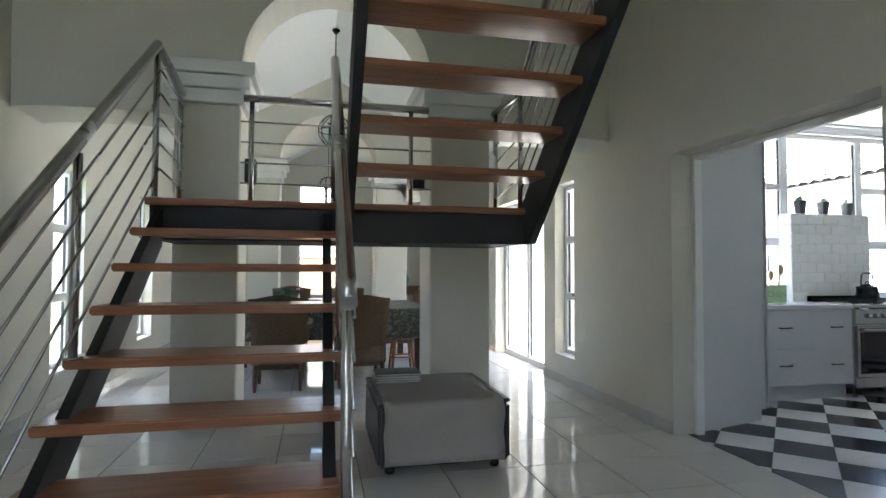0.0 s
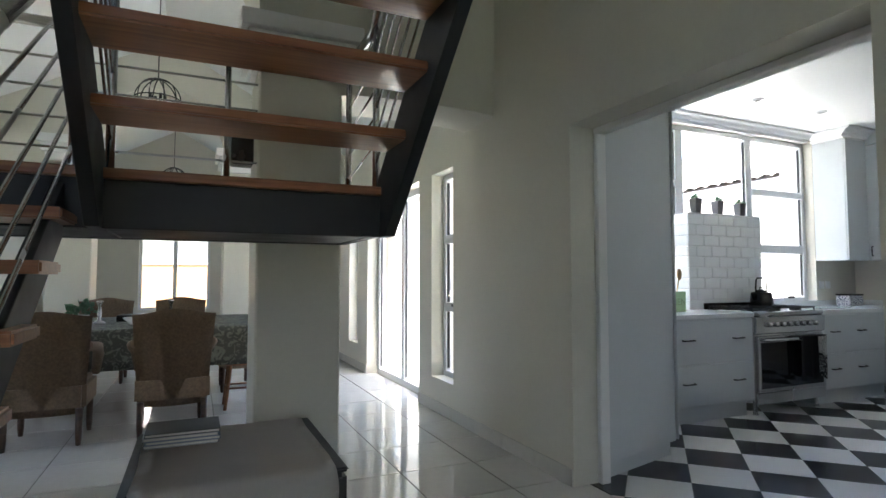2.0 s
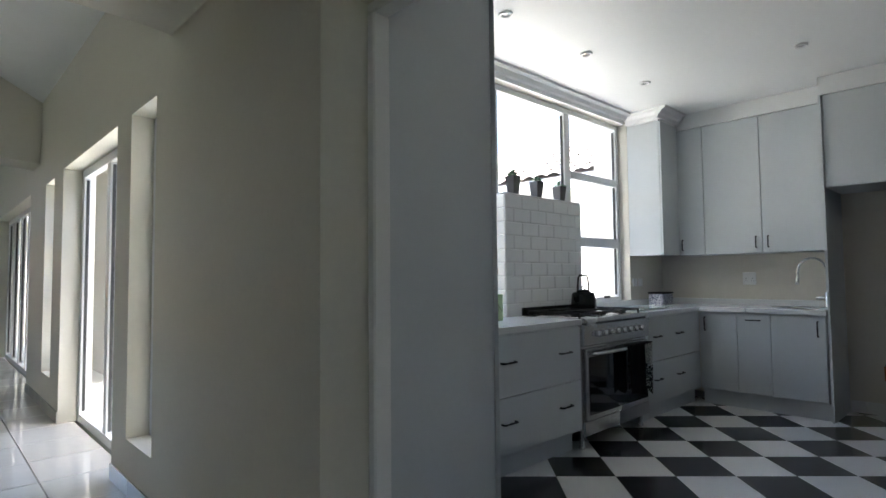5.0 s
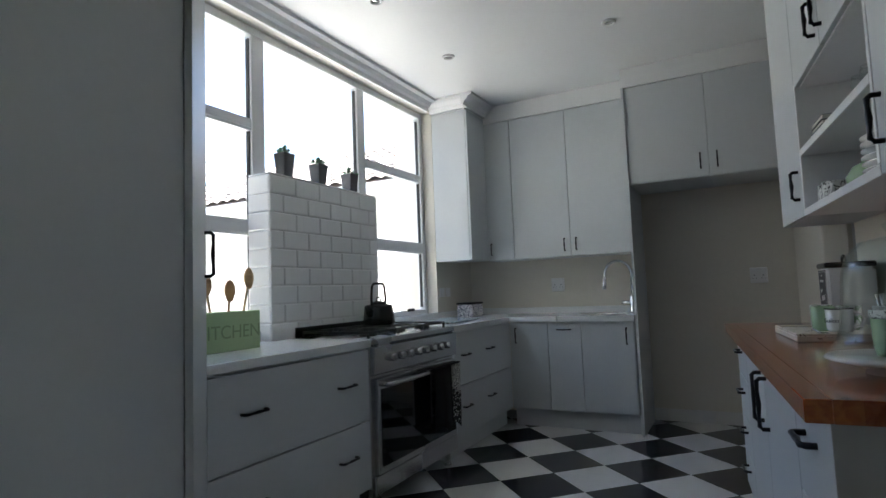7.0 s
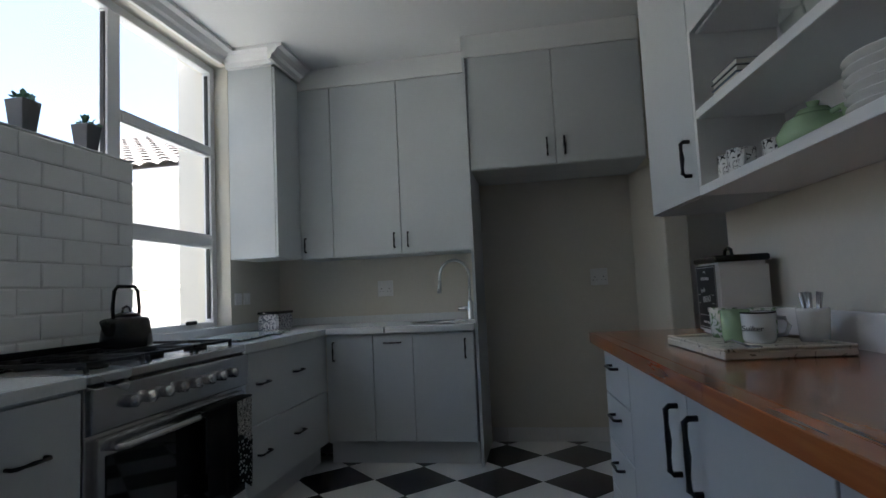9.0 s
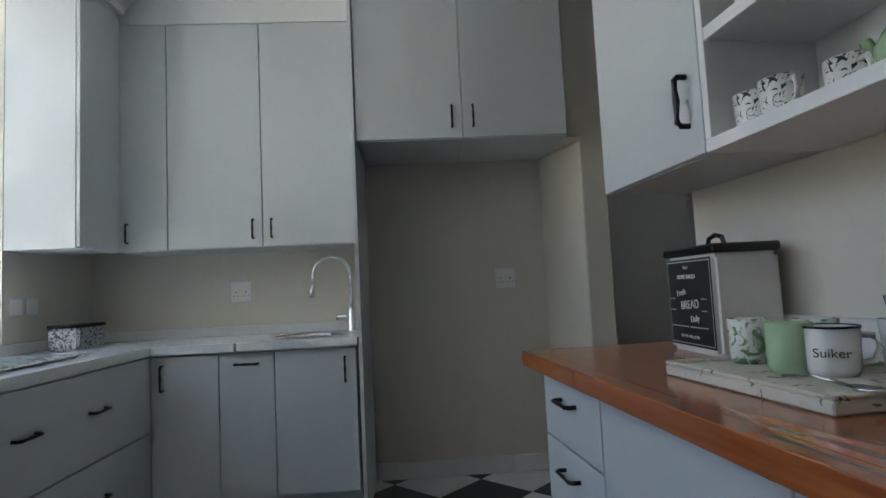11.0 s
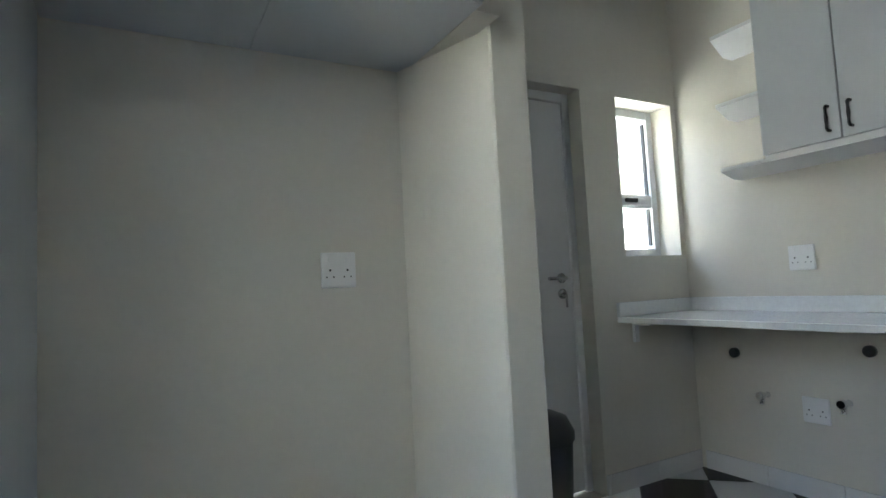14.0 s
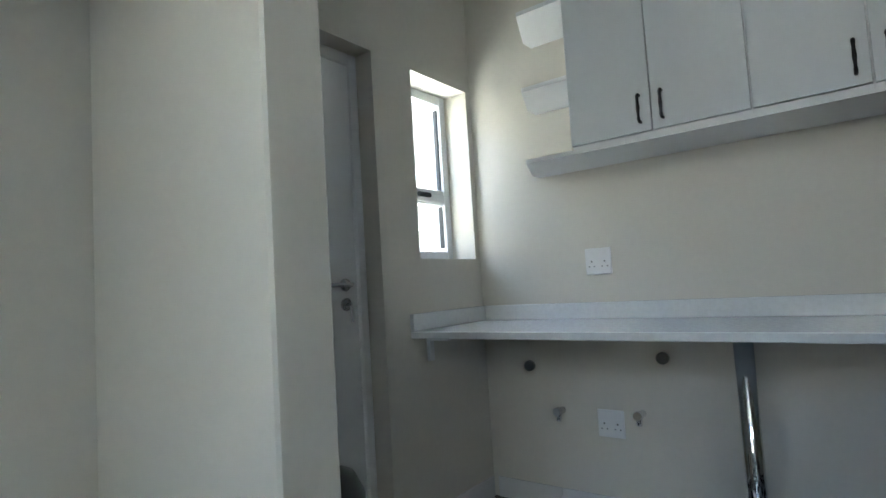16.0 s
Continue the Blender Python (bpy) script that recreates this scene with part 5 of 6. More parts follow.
for a, b in zip(zs, zs[1:]):
    d = front(bu, "y", BF - 0.019, 1, 6.20, 6.615, a, b, "drawer")
    bar_handle(d, (6.355, BF, (a + b) / 2 + 0.03), (6.46, BF, (a + b) / 2 + 0.03), (0, 0.028, 0))
for a, b, hx in ((5.61, 6.20, 5.68), (5.02, 5.61, 5.54)):
    d = front(bu, "y", BF - 0.019, 1, a, b, 0.11, 0.85)
    bar_handle(d, (hx, BF, 0.62), (hx, BF, 0.79), (0, 0.03, 0), 0.0075)
bu2 = thing("base_cabinet", (4.8, 2.75, 0), "grey base unit with wide drawers at the counter end", "cabinet", "counter base units")
part("body", boxes((4.645, 2.47, 0.10, 5.018, BF - 0.02, WZ - 0.046)), CAB, bu2)
part("plinth", boxes((4.66, 2.47, 0, 5.018, BF - 0.08, 0.099)), CAB, bu2)
part("end_panel", boxes((4.62, 2.47, 0.0, 4.6445, BF + 0.001, WZ - 0.046), bevel=0.001), CAB, bu2)
for a, b in ((0.11, 0.36), (0.36, 0.605), (0.605, 0.85)):
    d = front(bu2, "y", BF - 0.019, 1, 4.646, 5.016, a, b, "drawer")
    bar_handle(d, (4.77, BF, b - 0.08), (4.89, BF, b - 0.08), (0, 0.03, 0), 0.0075)

# the counter runs a few degrees off the wall
for o in (bc, bu, bu2, upstand):
    o.matrix_basis = pose(6.70, 3.065, 0, 0, 0, 4.6) @ pose(-6.68, -3.03, 0) @ o.matrix_basis
# upper cabinets over the counter: door, open shelves, door
RB, RT, RF, UX = 1.385, 2.68, 2.74, 5.16
uc = thing("wall_cabinet", (6.41, 2.6, RB), "tall grey wall cabinet beside open shelves", "cabinet", "counter wall cabinets")
part("body", boxes((6.145, 2.445, RB, 6.69, RF - 0.02, RT)), CAB, uc)
d = front(uc, "y", RF - 0.019, 1, 6.145, 6.69, RB, RT)
bar_handle(d, (6.20, RF, RB + 0.08), (6.20, RF, RB + 0.20), (0, 0.03, 0), 0.0075)
uc2 = thing("wall_cabinet", (4.8, 2.6, RB), "tall grey wall cabinet at the counter end", "cabinet", "counter wall cabinets")
part("body", boxes((4.60, 2.445, RB, UX, RF - 0.02, RT)), CAB, uc2)
d = front(uc2, "y", RF - 0.019, 1, 4.60, UX, RB, RT)
bar_handle(d, (UX - 0.05, RF, RB + 0.08), (UX - 0.05, RF, RB + 0.20), (0, 0.03, 0), 0.0075)
os_ = thing("open_shelf", (5.6, 2.6, RB), "open white shelf unit holding crockery, with grey doors above", "shelf")
SH1, SH2 = 1.638, 1.93
part("bottom_board", boxes((UX + 0.002, 2.445, RB, 6.143, RF, RB + 0.03), bevel=0.0015), CAB_WHITE, os_)
part("shelf_board", boxes((UX + 0.025, 2.46, SH1, 6.12, RF, SH1 + 0.03), bevel=0.0015), CAB_WHITE, os_)
part("top_board", boxes((UX + 0.025, 2.46, SH2, 6.12, RF - 0.02, SH2 + 0.02), bevel=0.0015), CAB_WHITE, os_)
part("side_board", boxes((UX + 0.002, 2.445, RB + 0.031, UX + 0.023, RF, SH2 + 0.02), bevel=0.0015), CAB_WHITE, os_)
part("side_board", boxes((6.122, 2.445, RB + 0.031, 6.143, RF, SH2 + 0.02), bevel=0.0015), CAB_WHITE, os_)
part("back_board", boxes((UX + 0.025, 2.445, RB + 0.031, 6.12, 2.458, SH2 + 0.02)), CAB_WHITE, os_)
part("upper_box", boxes((UX + 0.002, 2.445, SH2 + 0.021, 6.143, RF - 0.021, RT)), CAB, os_)
for a, b, hx in ((UX + 0.002, 5.65, 5.60), (5.65, 6.143, 5.70)):
    d = front(os_, "y", RF - 0.019, 1, a, b, SH2 + 0.003, RT)
    bar_handle(d, (hx, RF, SH2 + 0.06), (hx, RF, SH2 + 0.18), (0, 0.03, 0), 0.0075)
pelmet = solid("trim_pelmet", boxes((4.60, 2.445, RT + 0.001, 6.69, RF - 0.02, ZC - 0.001)), CAB, "grey filler above the counter wall cabinets", "trim", "structure")


def mug(x, y, z, r, h, material, label, turn=0.0, cat="mug", group=""):
    m = thing("mug", (x, y, z), label, cat, group)
    part("cup", lathe([(0, 0), (r * 0.82, 0), (r * 0.95, 0.012), (r, h), (r - 0.004, h), (r * 0.9, 0.015), (0, 0.012)], 24, (x, y, z)), material, m)
    c, s = math.cos(turn), math.sin(turn)
    part("handle", tube([(x + c * (r * 0.95 + d), y + s * (r * 0.95 + d), z + h * f) for d, f in ((-0.003, 0.82), (0.022, 0.80), (0.032, 0.55), (0.022, 0.28), (-0.004, 0.22))], 0.006, 8), PORCELAIN, m)
    return m


SHELF_THINGS = []
for x, y in ((6.085, 2.655), (6.0, 2.66), (5.90, 2.60)):
    SHELF_THINGS.append(mug(x, y, RB + 0.031, 0.042, 0.085, CUP_PRINT, "white mug with black rose print on the shelf", math.pi * 0.9, group="rose mugs"))
tp = thing("teapot", (5.55, 2.60, RB + 0.031), "pale green ceramic teapot with a knobbed lid", "teapot")
part("body", lathe([(0, 0), (0.06, 0), (0.085, 0.03), (0.09, 0.055), (0.07, 0.09), (0.035, 0.108), (0, 0.11)], 26, (5.55, 2.60, RB + 0.031)), GREENG, tp)
part("lid", lathe([(0.045, 0.104), (0.035, 0.118), (0.012, 0.124), (0.016, 0.138), (0, 0.142)], 18, (5.55, 2.60, RB + 0.031)), GREENG, tp)
part("spout", tube([(5.63, 2.60, RB + 0.07), (5.67, 2.60, RB + 0.10), (5.685, 2.60, RB + 0.135)], [0.02, 0.013, 0.010], 10), GREENG, tp)
part("handle", tube([(5.47, 2.60, RB + 0.12), (5.43, 2.60, RB + 0.12), (5.42, 2.60, RB + 0.085), (5.465, 2.60, RB + 0.055)], 0.008, 8), GREENG, tp)
tp.location = (5.735, 2.59, RB + 0.031)
for i in range(6):
    SHELF_THINGS.append(solid("plate", lathe([(0, 0), (0.07, 0), (0.125, 0.016), (0.124, 0.019), (0.07, 0.006), (0, 0.006)], 30, (5.36, 2.60, RB + 0.031 + i * 0.0195)), PORCELAIN, "white porcelain plate in a stack on the shelf", "plate", group="stack of plates"))
for i, m in enumerate((2, 0, 2, 1)):
    z = SH1 + 0.031 + i * 0.02
    b = thing("book", (5.98, 2.62, z), "small book lying on the upper shelf", "book", "books on the shelf")
    SHELF_THINGS.append(b)
    part("page_block", boxes((5.89, 2.55, z + 0.002, 6.06, 2.70, z + 0.017)), PAPER, b)
    part("cover", boxes((5.885, 2.545, z, 6.065, 2.705, z + 0.0019), (5.885, 2.545, z + 0.0171, 6.065, 2.705, z + 0.019)), BOOK_MATS[m], b)
for x in (5.55, 5.66, 5.77):
    g = thing("wine_glass", (x, 2.60, SH1 + 0.031), "clear stemmed glass on the upper shelf", "glass", "glasses on the shelf")
    SHELF_THINGS.append(g)
    part("glass", lathe([(0, 0), (0.032, 0), (0.004, 0.006), (0.004, 0.07), (0.03, 0.10), (0.034, 0.14), (0.028, 0.17), (0.026, 0.17), (0.032, 0.14), (0.027, 0.102), (0, 0.08)], 20, (x, 2.60, SH1 + 0.031)), DOME_GLASS, g)

# the upper row follows the slant of its wall
slant = pose(6.69, 2.765, 0, 0, 0, 4.6) @ pose(-6.69, -2.74, 0)
for o in [uc, uc2, os_, pelmet, tp] + SHELF_THINGS:
    o.matrix_basis = slant @ o.matrix_basis

# bread bin
bb = thing("bread_bin", (6.39, 2.57, WZ), "white enamel bread bin with black lid and chalkboard label", "bread bin")
BA = (6.25, 2.468, 6.53, 2.665)
part("body", boxes((BA[0], BA[1], WZ + 0.001, BA[2], BA[3], WZ + 0.27), bevel=0.012, seg=2), WHITE, bb)
part("lid", boxes((BA[0] - 0.005, BA[1] - 0.003, WZ + 0.271, BA[2] + 0.005, BA[3] + 0.005, WZ + 0.295), bevel=0.006), BLACK, bb)
part("lid_handle", tube([(6.345, 2.57, WZ + 0.295), (6.355, 2.57, WZ + 0.318), (6.39, 2.57, WZ + 0.326), (6.425, 2.57, WZ + 0.318), (6.435, 2.57, WZ + 0.295)], 0.007, 8), BLACK, bb)
FY = BA[3]
part("label", boxes((BA[0] + 0.012, FY + 0.0005, WZ + 0.02, BA[2] - 0.012, FY + 0.0015, WZ + 0.262)), CHALK, bb, "black chalkboard style label")
part("label_border", boxes((BA[0] + 0.018, FY + 0.0016, WZ + 0.026, BA[2] - 0.018, FY + 0.0021, WZ + 0.028), (BA[0] + 0.018, FY + 0.0016, WZ + 0.254, BA[2] - 0.018, FY + 0.0021, WZ + 0.256), (BA[0] + 0.018, FY + 0.0016, WZ + 0.0281, BA[0] + 0.020, FY + 0.0021, WZ + 0.2539), (BA[2] - 0.020, FY + 0.0016, WZ + 0.0281, BA[2] - 0.018, FY + 0.0021, WZ + 0.2539)), CHALK_W, bb)
lm = 6.40
for s, size, z, dx, tilt in (("No 5", 0.016, 0.238, 0, 0), ("HOME BAKED", 0.021, 0.212, 0, 0), ("Fresh", 0.030, 0.168, 0.035, 8), ("BREAD", 0.042, 0.134, -0.01, 4), ("Daily", 0.030, 0.096, -0.035, 6), ("NET WT. 800 g (1.8lb)", 0.014, 0.046, 0, 0)):
    part("lettering", text_mesh(s, size * 0.80, pose(lm + dx, FY + 0.0022, WZ + z, 90, 0, 180) @ pose(0, 0, 0, 0, 0, tilt)), CHALK_W, bb)
for z, w in ((0.150, 0.03), (0.118, 0.03), (0.072, 0.10)):
    part("flourish", boxes((lm - 0.105, FY + 0.0016, WZ + z, lm - 0.105 + w, FY + 0.0021, WZ + z + 0.0025), (lm + 0.105 - w, FY + 0.0016, WZ + z, lm + 0.105, FY + 0.0021, WZ + z + 0.0025)), CHALK_W, bb)
bb.matrix_basis = pose(6.42, 2.562, WZ) @ Matrix.Diagonal((0.94, 0.90, 0.98, 1.0))

# tray with cups
tr = thing("serving_tray", (5.98, 2.65, WZ), "distressed cream wooden tray on the timber counter", "tray")
TX0, TX1, TY0, TY1 = 5.70, 6.125, 2.50, 2.825
part("base", boxes((TX0, TY0, WZ + 0.001, TX1, TY1, WZ + 0.022), bevel=0.003), DISTRESS, tr)
part("rim", boxes((TX0, TY0, WZ + 0.0225, TX0 + 0.012, TY1, WZ + 0.03), (TX1 - 0.012, TY0, WZ + 0.0225, TX1, TY1, WZ + 0.03), (TX0 + 0.013, TY1 - 0.012, WZ + 0.0225, TX1 - 0.013, TY1, WZ + 0.03), (TX0 + 0.013, TY0, WZ + 0.0225, TX1 - 0.013, TY0 + 0.012, WZ + 0.03), bevel=0.002), DISTRESS, tr)
tz = WZ + 0.0225
for x, y in ((6.08, 2.70), (5.99, 2.62), (5.94, 2.71)):
    plain = x == 5.94
    mug(x, y, tz, 0.040, 0.092, GREENG if plain else LEAF_PRINT, "plain pale green mug on the tray" if plain else "mug with green leaf print on the tray", -0.4, group="mugs on the tray")
sm = mug(5.84, 2.66, tz, 0.045, 0.085, PORCELAIN, "white enamel sugar mug lettered Suiker with dark rim", -1.9)
part("rim", lathe([(0.0445, 0.083), (0.0465, 0.083), (0.0465, 0.087), (0.0425, 0.087)], 24, (5.84, 2.66, tz)), BLACK, sm, "dark enamel rim")
part("lettering", text_mesh("Suiker", 0.022, pose(5.802, 2.689, tz + 0.042, 90, 0, -128) @ pose(0, 0, 0, 0, 0, 0)), CHALK, sm)
cj = thing("cutlery_jar", (5.80, 2.54, tz), "white porcelain jar holding steel spoons", "jar")
part("jar", lathe([(0, 0), (0.042, 0), (0.045, 0.02), (0.05, 0.10), (0.05, 0.112), (0.046, 0.112), (0.04, 0.02), (0, 0.012)], 24, (5.80, 2.54, tz)), PORCELAIN, cj)
for i in range(5):
    a = i * 1.25
    part("spoon_handle", tube([(5.80 + 0.012 * math.cos(a), 2.54 + 0.012 * math.sin(a), tz + 0.03), (5.80 + 0.035 * math.cos(a), 2.54 + 0.03 * math.sin(a), tz + 0.165)], [0.004, 0.008], 8), STEEL, cj)
cj.location = (5.89, 2.525, tz)
sm.location = (5.895, 2.665, tz)
cj.scale = (0.82, 0.82, 0.82)
tr.matrix_basis = pose(5.70, 2.82, 0, 0, 0, 6) @ pose(-5.70, -2.825, 0) @ tr.matrix_basis
spn = thing("spoon", (5.75, 2.72, tz), "steel spoon lying on the tray", "spoon")
part("handle", tube([(5.90, 2.755, tz + 0.003), (5.82, 2.76, tz + 0.016), (5.765, 2.74, tz + 0.006)], 0.003, 8), STEEL, spn)
b = lathe([(0, -0.004), (0.014, -0.002), (0.02, 0.003), (0, 0.0)], 16)
bmesh.ops.scale(b, verts=b.verts[:], vec=(1.6, 1, 1))
bmesh.ops.translate(b, verts=b.verts[:], vec=(5.742, 2.735, tz + 0.005))
part("bowl", b, STEEL, spn)
# cake dome
cd = thing("cake_dome", (4.985, 2.668, WZ), "clear glass bell dome on a white cake stand", "cake stand")
part("stand", lathe([(0, 0), (0.075, 0), (0.07, 0.012), (0.13, 0.026), (0.155, 0.034), (0.15, 0.04), (0, 0.036)], 34, (4.985, 2.668, WZ + 0.001)), PORCELAIN, cd)
g = part("dome", lathe([(0.150, 0.045), (0.130, 0.068), (0.118, 0.10), (0.110, 0.16), (0.106, 0.23), (0.094, 0.275), (0.066, 0.305), (0.0, 0.32), (0, 0.317), (0.064, 0.302), (0.091, 0.273), (0.103, 0.229), (0.107, 0.16), (0.115, 0.10), (0.127, 0.067), (0.147, 0.045)], 40, (4.985, 2.668, WZ)), DOME_GLASS, cd, "clear glass bell dome")
part("knob", lathe([(0, 0.321), (0.01, 0.322), (0.02, 0.342), (0, 0.358)], 16, (4.985, 2.668, WZ)), DOME_GLASS, cd)
gj = thing("jar", (4.985, 2.668, WZ + 0.04), "pale green tub with a dark banded rim under the glass dome", "jar")
part("body", lathe([(0, 0), (0.05, 0), (0.055, 0.02), (0.058, 0.085), (0, 0.086)], 24, (4.985, 2.668, WZ + 0.0415)), GREENG, gj)
part("rim", lathe([(0.0585, 0.086), (0.060, 0.088), (0.060, 0.104), (0.0, 0.106)], 24, (4.985, 2.668, WZ + 0.0415)), CUP_PRINT, gj, "black and white printed rim")

# ---- utility ----
ut = thing("utility_worktop", (7.6, 0.95, 0.85), "white quartz laundry worktop with upstand over open space", "worktop")
UZ = 0.882
part("slab", boxes((5.41, YU + 0.001, UZ - 0.03, XU - 0.001, 1.235, UZ), bevel=0.003), QUARTZ, ut)
part("upstand", boxes((5.41, YU + 0.001, UZ + 0.001, XU - 0.025, YU + 0.022, UZ + 0.075), (XU - 0.023, YU + 0.001, UZ + 0.001, XU - 0.001, 1.235, UZ + 0.075), bevel=0.002), QUARTZ, ut)
part("bracket", boxes((XU - 0.12, 1.10, UZ - 0.05, XU - 0.001, 1.13, UZ - 0.031), (XU - 0.02, 1.10, UZ - 0.14, XU - 0.001, 1.13, UZ - 0.051)), WHITE, ut)
part("support_post", tube([(7.36, 1.14, 0.0), (7.36, 1.14, UZ - 0.031)], 0.028, 20), CHROME, ut, "chrome round support post")
UUB, UUT = 1.58, 2.62
for i, (x0, x1) in enumerate(((7.61, 7.93), (7.29, 7.61), (6.97, 7.29), (6.65, 6.97), (6.33, 6.65))):
    c = thing("wall_cabinet", ((x0 + x1) / 2, 0.82, UUB), "white laundry wall cabinet door unit", "cabinet", "laundry wall cabinets")
    part("body", boxes((x0, YU + 0.001, UUB, x1 - 0.001, 0.98, UUT)), CAB_WHITE, c)
    d = front(c, "y", 0.981, 1, x0, x1, UUB + 0.012, UUT, material=CAB)
    hx = x0 + 0.04 if i % 2 == 0 else x1 - 0.04
    bar_handle(d, (hx, 1.0, UUB + 0.05), (hx, 1.0, UUB + 0.15), (0, 0.026, 0))
es = thing("corner_shelf", (8.1, 0.8, UUB), "white angled open end shelves beside the laundry cabinets", "shelf")
for z in (UUB - 0.016, 1.875, 2.21, 2.62):
    part("shelf_board", prism([(7.932, YU + 0.001), (8.25, YU + 0.001), (8.25, YU + 0.08), (8.14, 0.99), (7.932, 0.99)], "z", z, z + 0.018), CAB_WHITE, es)
solid("trim_light_rail", boxes((6.33, 0.66, UUB - 0.017, 7.931, 0.99, UUB - 0.001)), CAB_WHITE, "white board under the laundry cabinets", "trim", "structure")
ud = thing("door_3", (XU + 0.1, UD[0], 0), "closed white flush door with lever handle and key", "door", kind="structure")
part("frame", boxes((XU + 0.09, UD[0], 0, XU + 0.16, UD[0] + 0.045, UD[3]), (XU + 0.09, UD[1] - 0.045, 0, XU + 0.16, UD[1], UD[3]), (XU + 0.09, UD[0] + 0.046, UD[3] - 0.05, XU + 0.16, UD[1] - 0.046, UD[3]), bevel=0.004), WHITE, ud)
lf = part("leaf", boxes((XU + 0.10, UD[0] + 0.048, 0.01, XU + 0.14, UD[1] - 0.048, UD[3] - 0.053), bevel=0.003), WHITE, ud)
hy, hz = UD[0] + 0.12, 1.10
b = lathe([(0, 0), (0.026, 0), (0.026, 0.008), (0, 0.009)], 20)
bmesh.ops.rotate(b, verts=b.verts[:], matrix=Matrix.Rotation(radians(-90), 3, "Y"))
b2 = b.copy()
bmesh.ops.translate(b, verts=b.verts[:], vec=(XU + 0.0995, hy, hz))
bmesh.ops.translate(b2, verts=b2.verts[:], vec=(XU + 0.0995, hy, hz - 0.08))
part("rose", b, STEEL, lf)
part("escutcheon", b2, STEEL, lf)
part("lever", tube([(XU + 0.095, hy, hz), (XU + 0.055, hy, hz), (XU + 0.05, hy + 0.01, hz), (XU + 0.05, hy + 0.12, hz)], 0.009, 10), STEEL, lf)
part("key", boxes((XU + 0.06, hy - 0.002, hz - 0.086, XU + 0.09, hy + 0.002, hz - 0.074), (XU + 0.058, hy - 0.002, hz - 0.15, XU + 0.063, hy + 0.012, hz - 0.085), bevel=0.001), STEEL, lf)
bn = thing("bin", (8.43, 1.93, 0), "dark grey plastic bin with domed lid", "bin")
part("bucket", lathe([(0, 0), (0.11, 0), (0.13, 0.40), (0.135, 0.42), (0.12, 0.42), (0.0, 0.02)], 26, (8.43, 1.93, 0)), PLASTIC_GREY, bn)
part("lid", lathe([(0.14, 0.42), (0.14, 0.45), (0.11, 0.51), (0.05, 0.535), (0, 0.54)], 26, (8.43, 1.93, 0)), PLASTIC_GREY, bn)
for x, z in ((8.22, 0.46), (7.85, 0.475)):
    v = thing("valve_tap", (x, YU, z), "chrome washing machine valve tap on the wall", "tap", "valve taps")
    part("body", tube([(x, YU + 0.001, z), (x, YU + 0.05, z), (x, YU + 0.055, z - 0.04)], [0.016, 0.014, 0.012], 12), CHROME, v)
    part("knob", tube([(x, YU + 0.05, z + 0.002), (x, YU + 0.075, z + 0.004)], [0.02, 0.018], 10), CHROME, v)
for x, z in ((8.375, 0.66), (7.745, 0.715)):
    b = lathe([(0, 0), (0.026, 0), (0.026, 0.02), (0.018, 0.03), (0, 0.012)], 16)
    bmesh.ops.rotate(b, verts=b.verts[:], matrix=Matrix.Rotation(radians(-90), 3, "X"))
    bmesh.ops.translate(b, verts=b.verts[:], vec=(x, YU + 0.001, z))
    solid("waste_outlet", b, PLASTIC_GREY, "grey capped waste outlet on the wall", "pipe cap", group="waste outlets")

# ---- skirting tiles ----


def skirting(name, axis, plane, sign, u0, u1, material, h=0.10, step=0.40):
    s = thing(name, (plane, u0, 0) if axis == "x" else (u0, plane, 0), "tiled skirting along the wall", "skirting", kind="structure")
    u = u0
    while u < u1 - 0.02:
        e = min(u + step, u1)
        lo, hi = sorted((plane + sign * 0.001, plane + sign * 0.011))
        b = (lo, u + 0.0015, 0.001, hi, e - 0.0015, h) if axis == "x" else (u + 0.0015, lo, 0.001, e - 0.0015, hi, h)
        part("tile", boxes(b, bevel=0.002), material, s)
        u = e


for a, b in ((4.03, GD[0]), (GD[1], FD[0])):
    skirting("baseboard_1", "x", XR, -1, a, b, TILE_CREAM)
skirting("baseboard_2", "x", XL, 1, YB, YE, TILE_CREAM)
skirting("baseboard_3", "x", XS, -1, 2.505, 3.665, TILE_WHITE, 0.10, 0.35)
skirting("baseboard_4", "y", YU, 1, 6.5, XU - 0.012, TILE_WHITE, 0.10, 0.35)
skirting("baseboard_5", "x", XU, -1, YU + 0.012, UD[0], TILE_WHITE, 0.10, 0.35)

# ---- floor tiles ----
fl = bpy.data.objects["floor_hall"]
T = 0.5
tile_me = {}


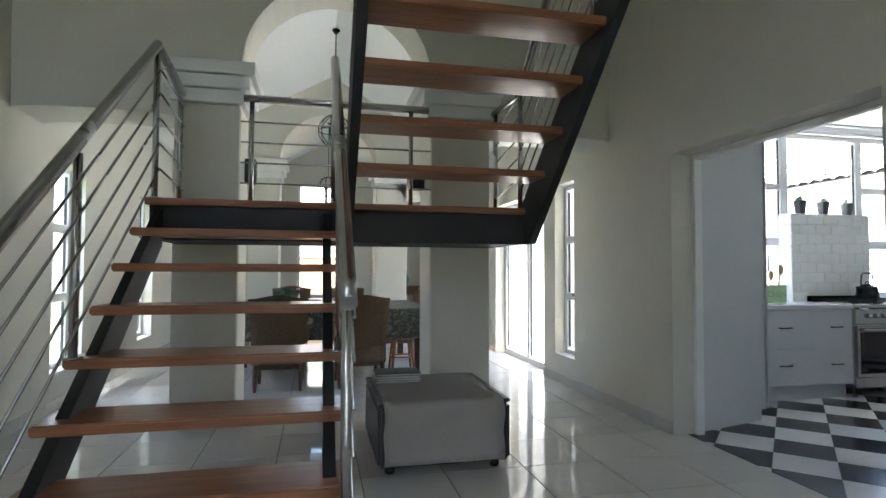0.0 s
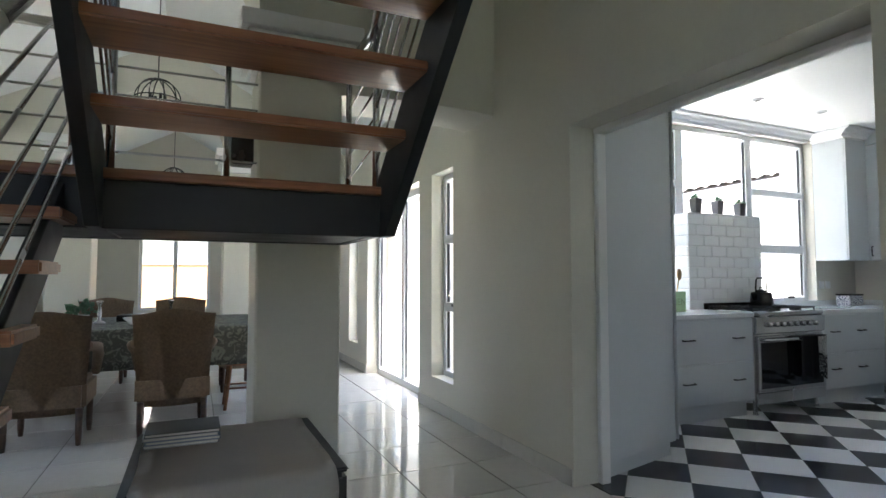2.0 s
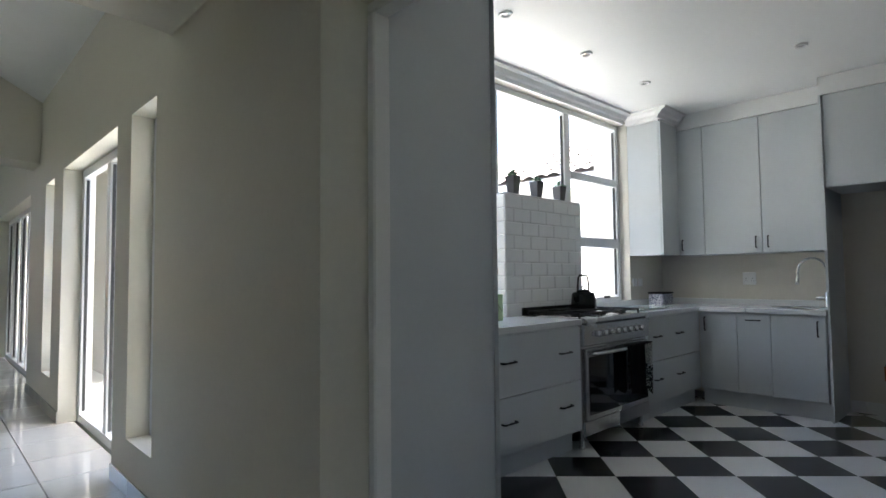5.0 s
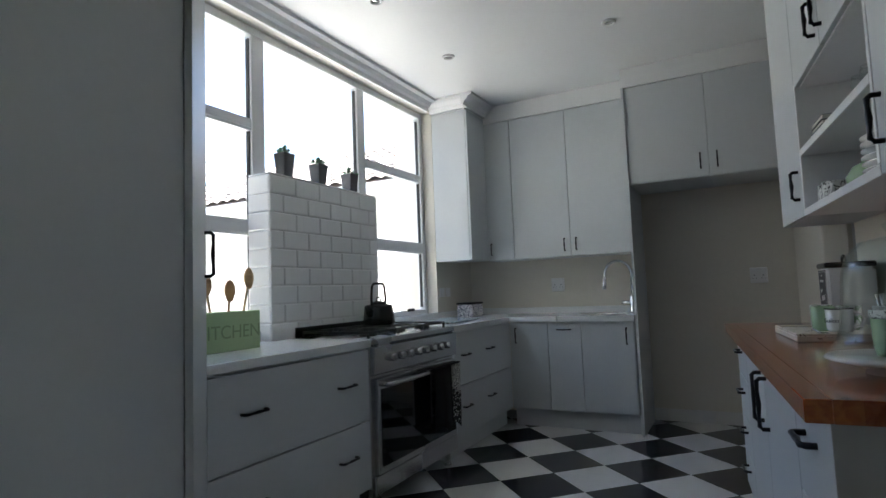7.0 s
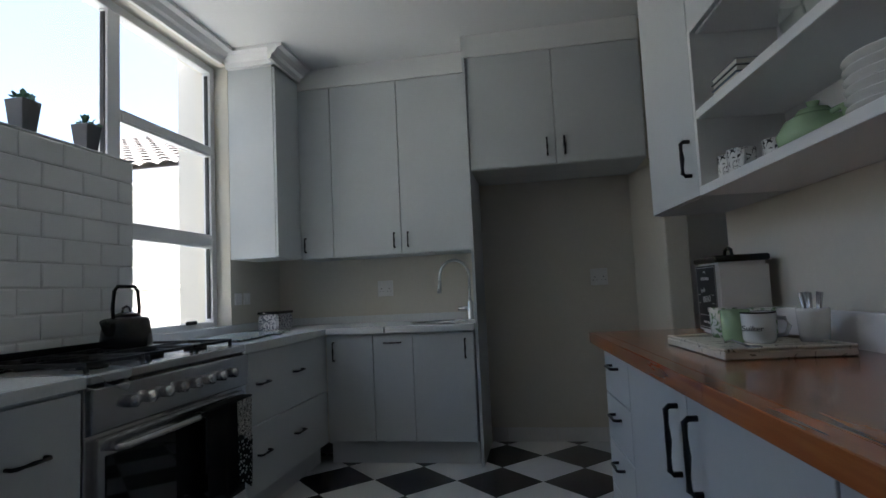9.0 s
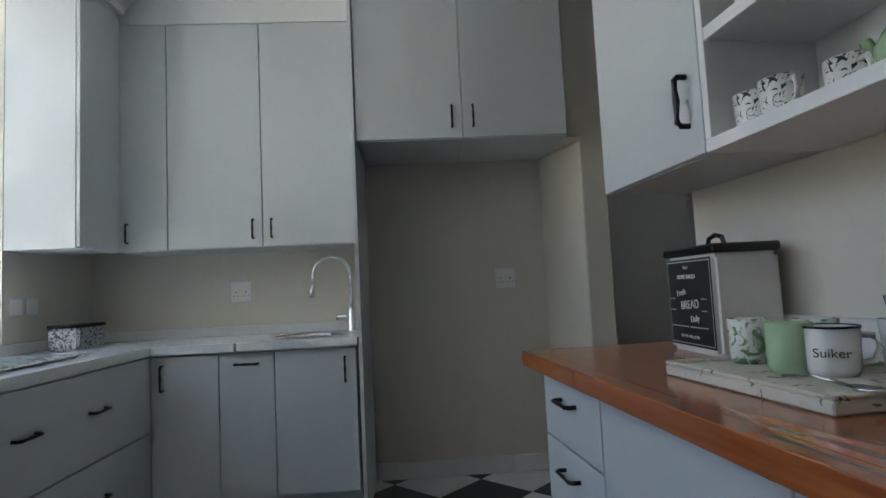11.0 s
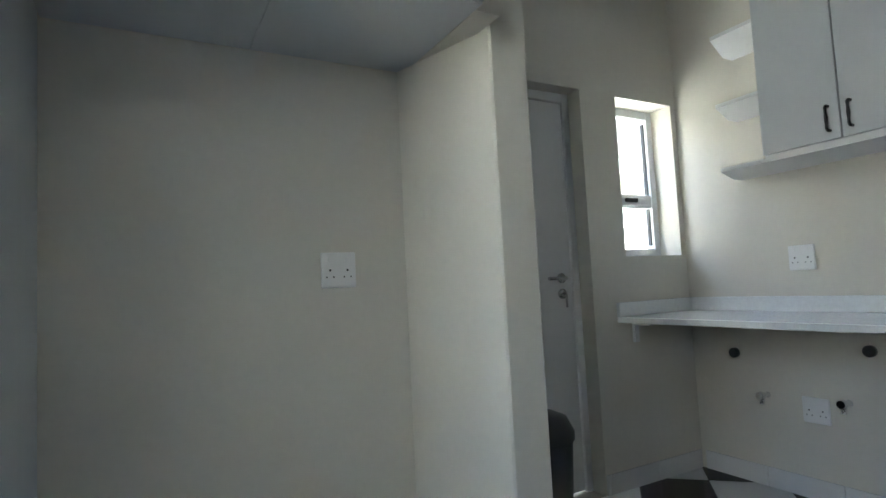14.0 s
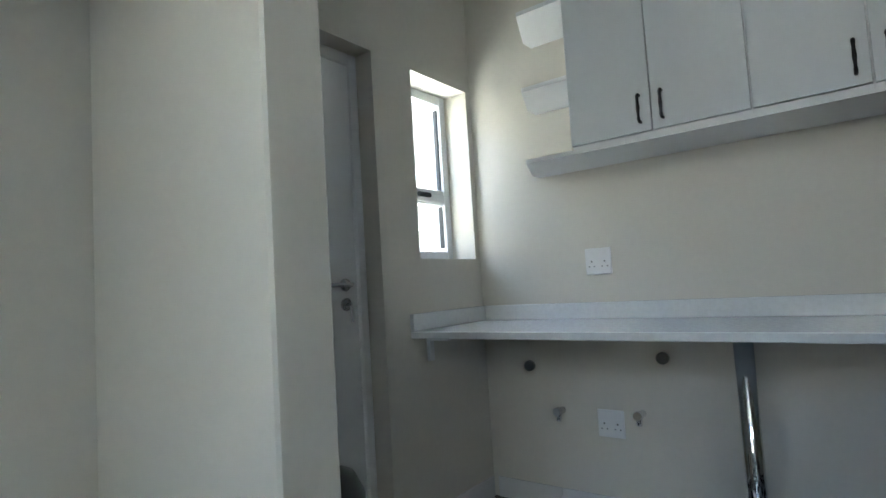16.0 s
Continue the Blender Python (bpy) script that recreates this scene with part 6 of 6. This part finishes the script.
def floor_tile(parent, x0, y0, x1, y1, material):
    key = (round(x1 - x0, 3), round(y1 - y0, 3))
    if key not in tile_me:
        w, d = key
        bm = bmesh.new()
        g, e = 0.0035, 0.0055
        lo = [bm.verts.new((u, v, -0.006)) for u, v in ((g, g), (w - g, g), (w - g, d - g), (g, d - g))]
        md = [bm.verts.new((u, v, -0.0015)) for u, v in ((g, g), (w - g, g), (w - g, d - g), (g, d - g))]
        hi = [bm.verts.new((u, v, 0)) for u, v in ((e, e), (w - e, e), (w - e, d - e), (e, d - e))]
        bm.faces.new(hi)
        for a, b in ((lo, md), (md, hi)):
            for k in range(4):
                bm.faces.new((a[k], a[(k + 1) % 4], b[(k + 1) % 4], b[k]))
        tile_me[key] = mesh_of("tile", bm, material)
    ob = new("tile", tile_me[key])
    ob.parent = parent
    ob.location = (x0, y0, random.uniform(-0.0004, 0.0004))
    ob.rotation_euler = (random.uniform(-0.0009, 0.0009), random.uniform(-0.0009, 0.0009), 0)


xs = [XL] + [2.99 - T * k for k in range(8, -1, -1)] + [XR + 0.12]
y = -0.34
while y < YE - 0.01:
    for a, b in zip(xs, xs[1:]):
        floor_tile(fl, a, y, b, min(y + T, YE), TILE_CREAM)
    y += T


def clip(poly, x0, y0, x1, y1):
    for ax, lim, keep in ((0, x0, 1), (0, x1, -1), (1, y0, 1), (1, y1, -1)):
        out = []
        for p, q in zip(poly, poly[1:] + poly[:1]):
            dp, dq = (p[ax] - lim) * keep, (q[ax] - lim) * keep
            if dp >= 0:
                out.append(p)
            if dp * dq < 0:
                t = dp / (dp - dq)
                out.append((p[0] + t * (q[0] - p[0]), p[1] + t * (q[1] - p[1])))
        poly = out
        if len(poly) < 3:
            return []
    return poly


fk = bpy.data.objects["floor_kitchen"]
H = 0.25
for rx0, ry0, rx1, ry1 in ((XR + 0.122, YS - 0.08, XS, YW), (XR + 0.122, 2.1, 5.28, YS - 0.08), (5.40, YU, XU, YS - 0.08)):
    for i in range(-22, 8):
        for j in range(-14, 12):
            if (i + j) % 2 == 0:
                continue
            cx, cy = 7.98 + H * i, 3.31 + H * j
            g = H - 0.0025
            P = clip([(cx - g, cy), (cx, cy - g), (cx + g, cy), (cx, cy + g)], rx0, ry0, rx1, ry1)
            if len(P) < 3:
                continue
            mx, my = sum(p[0] for p in P) / len(P), sum(p[1] for p in P) / len(P)
            bm = bmesh.new()
            lo = [bm.verts.new((px - mx, py - my, -0.006)) for px, py in P]
            md = [bm.verts.new((px - mx, py - my, -0.0012)) for px, py in P]
            hi = [bm.verts.new(((px - mx) * 0.988, (py - my) * 0.988, 0)) for px, py in P]
            bm.faces.new(hi)
            for a, b in ((lo, md), (md, hi)):
                for k in range(len(P)):
                    bm.faces.new((a[k], a[(k + 1) % len(P)], b[(k + 1) % len(P)], b[k]))
            ob = new("tile", mesh_of("tile", bm, TILE_BLACK if i % 2 == 0 else TILE_WHITE))
            ob.parent = fk
            ob.location = (mx, my, random.uniform(-0.0003, 0.0003))
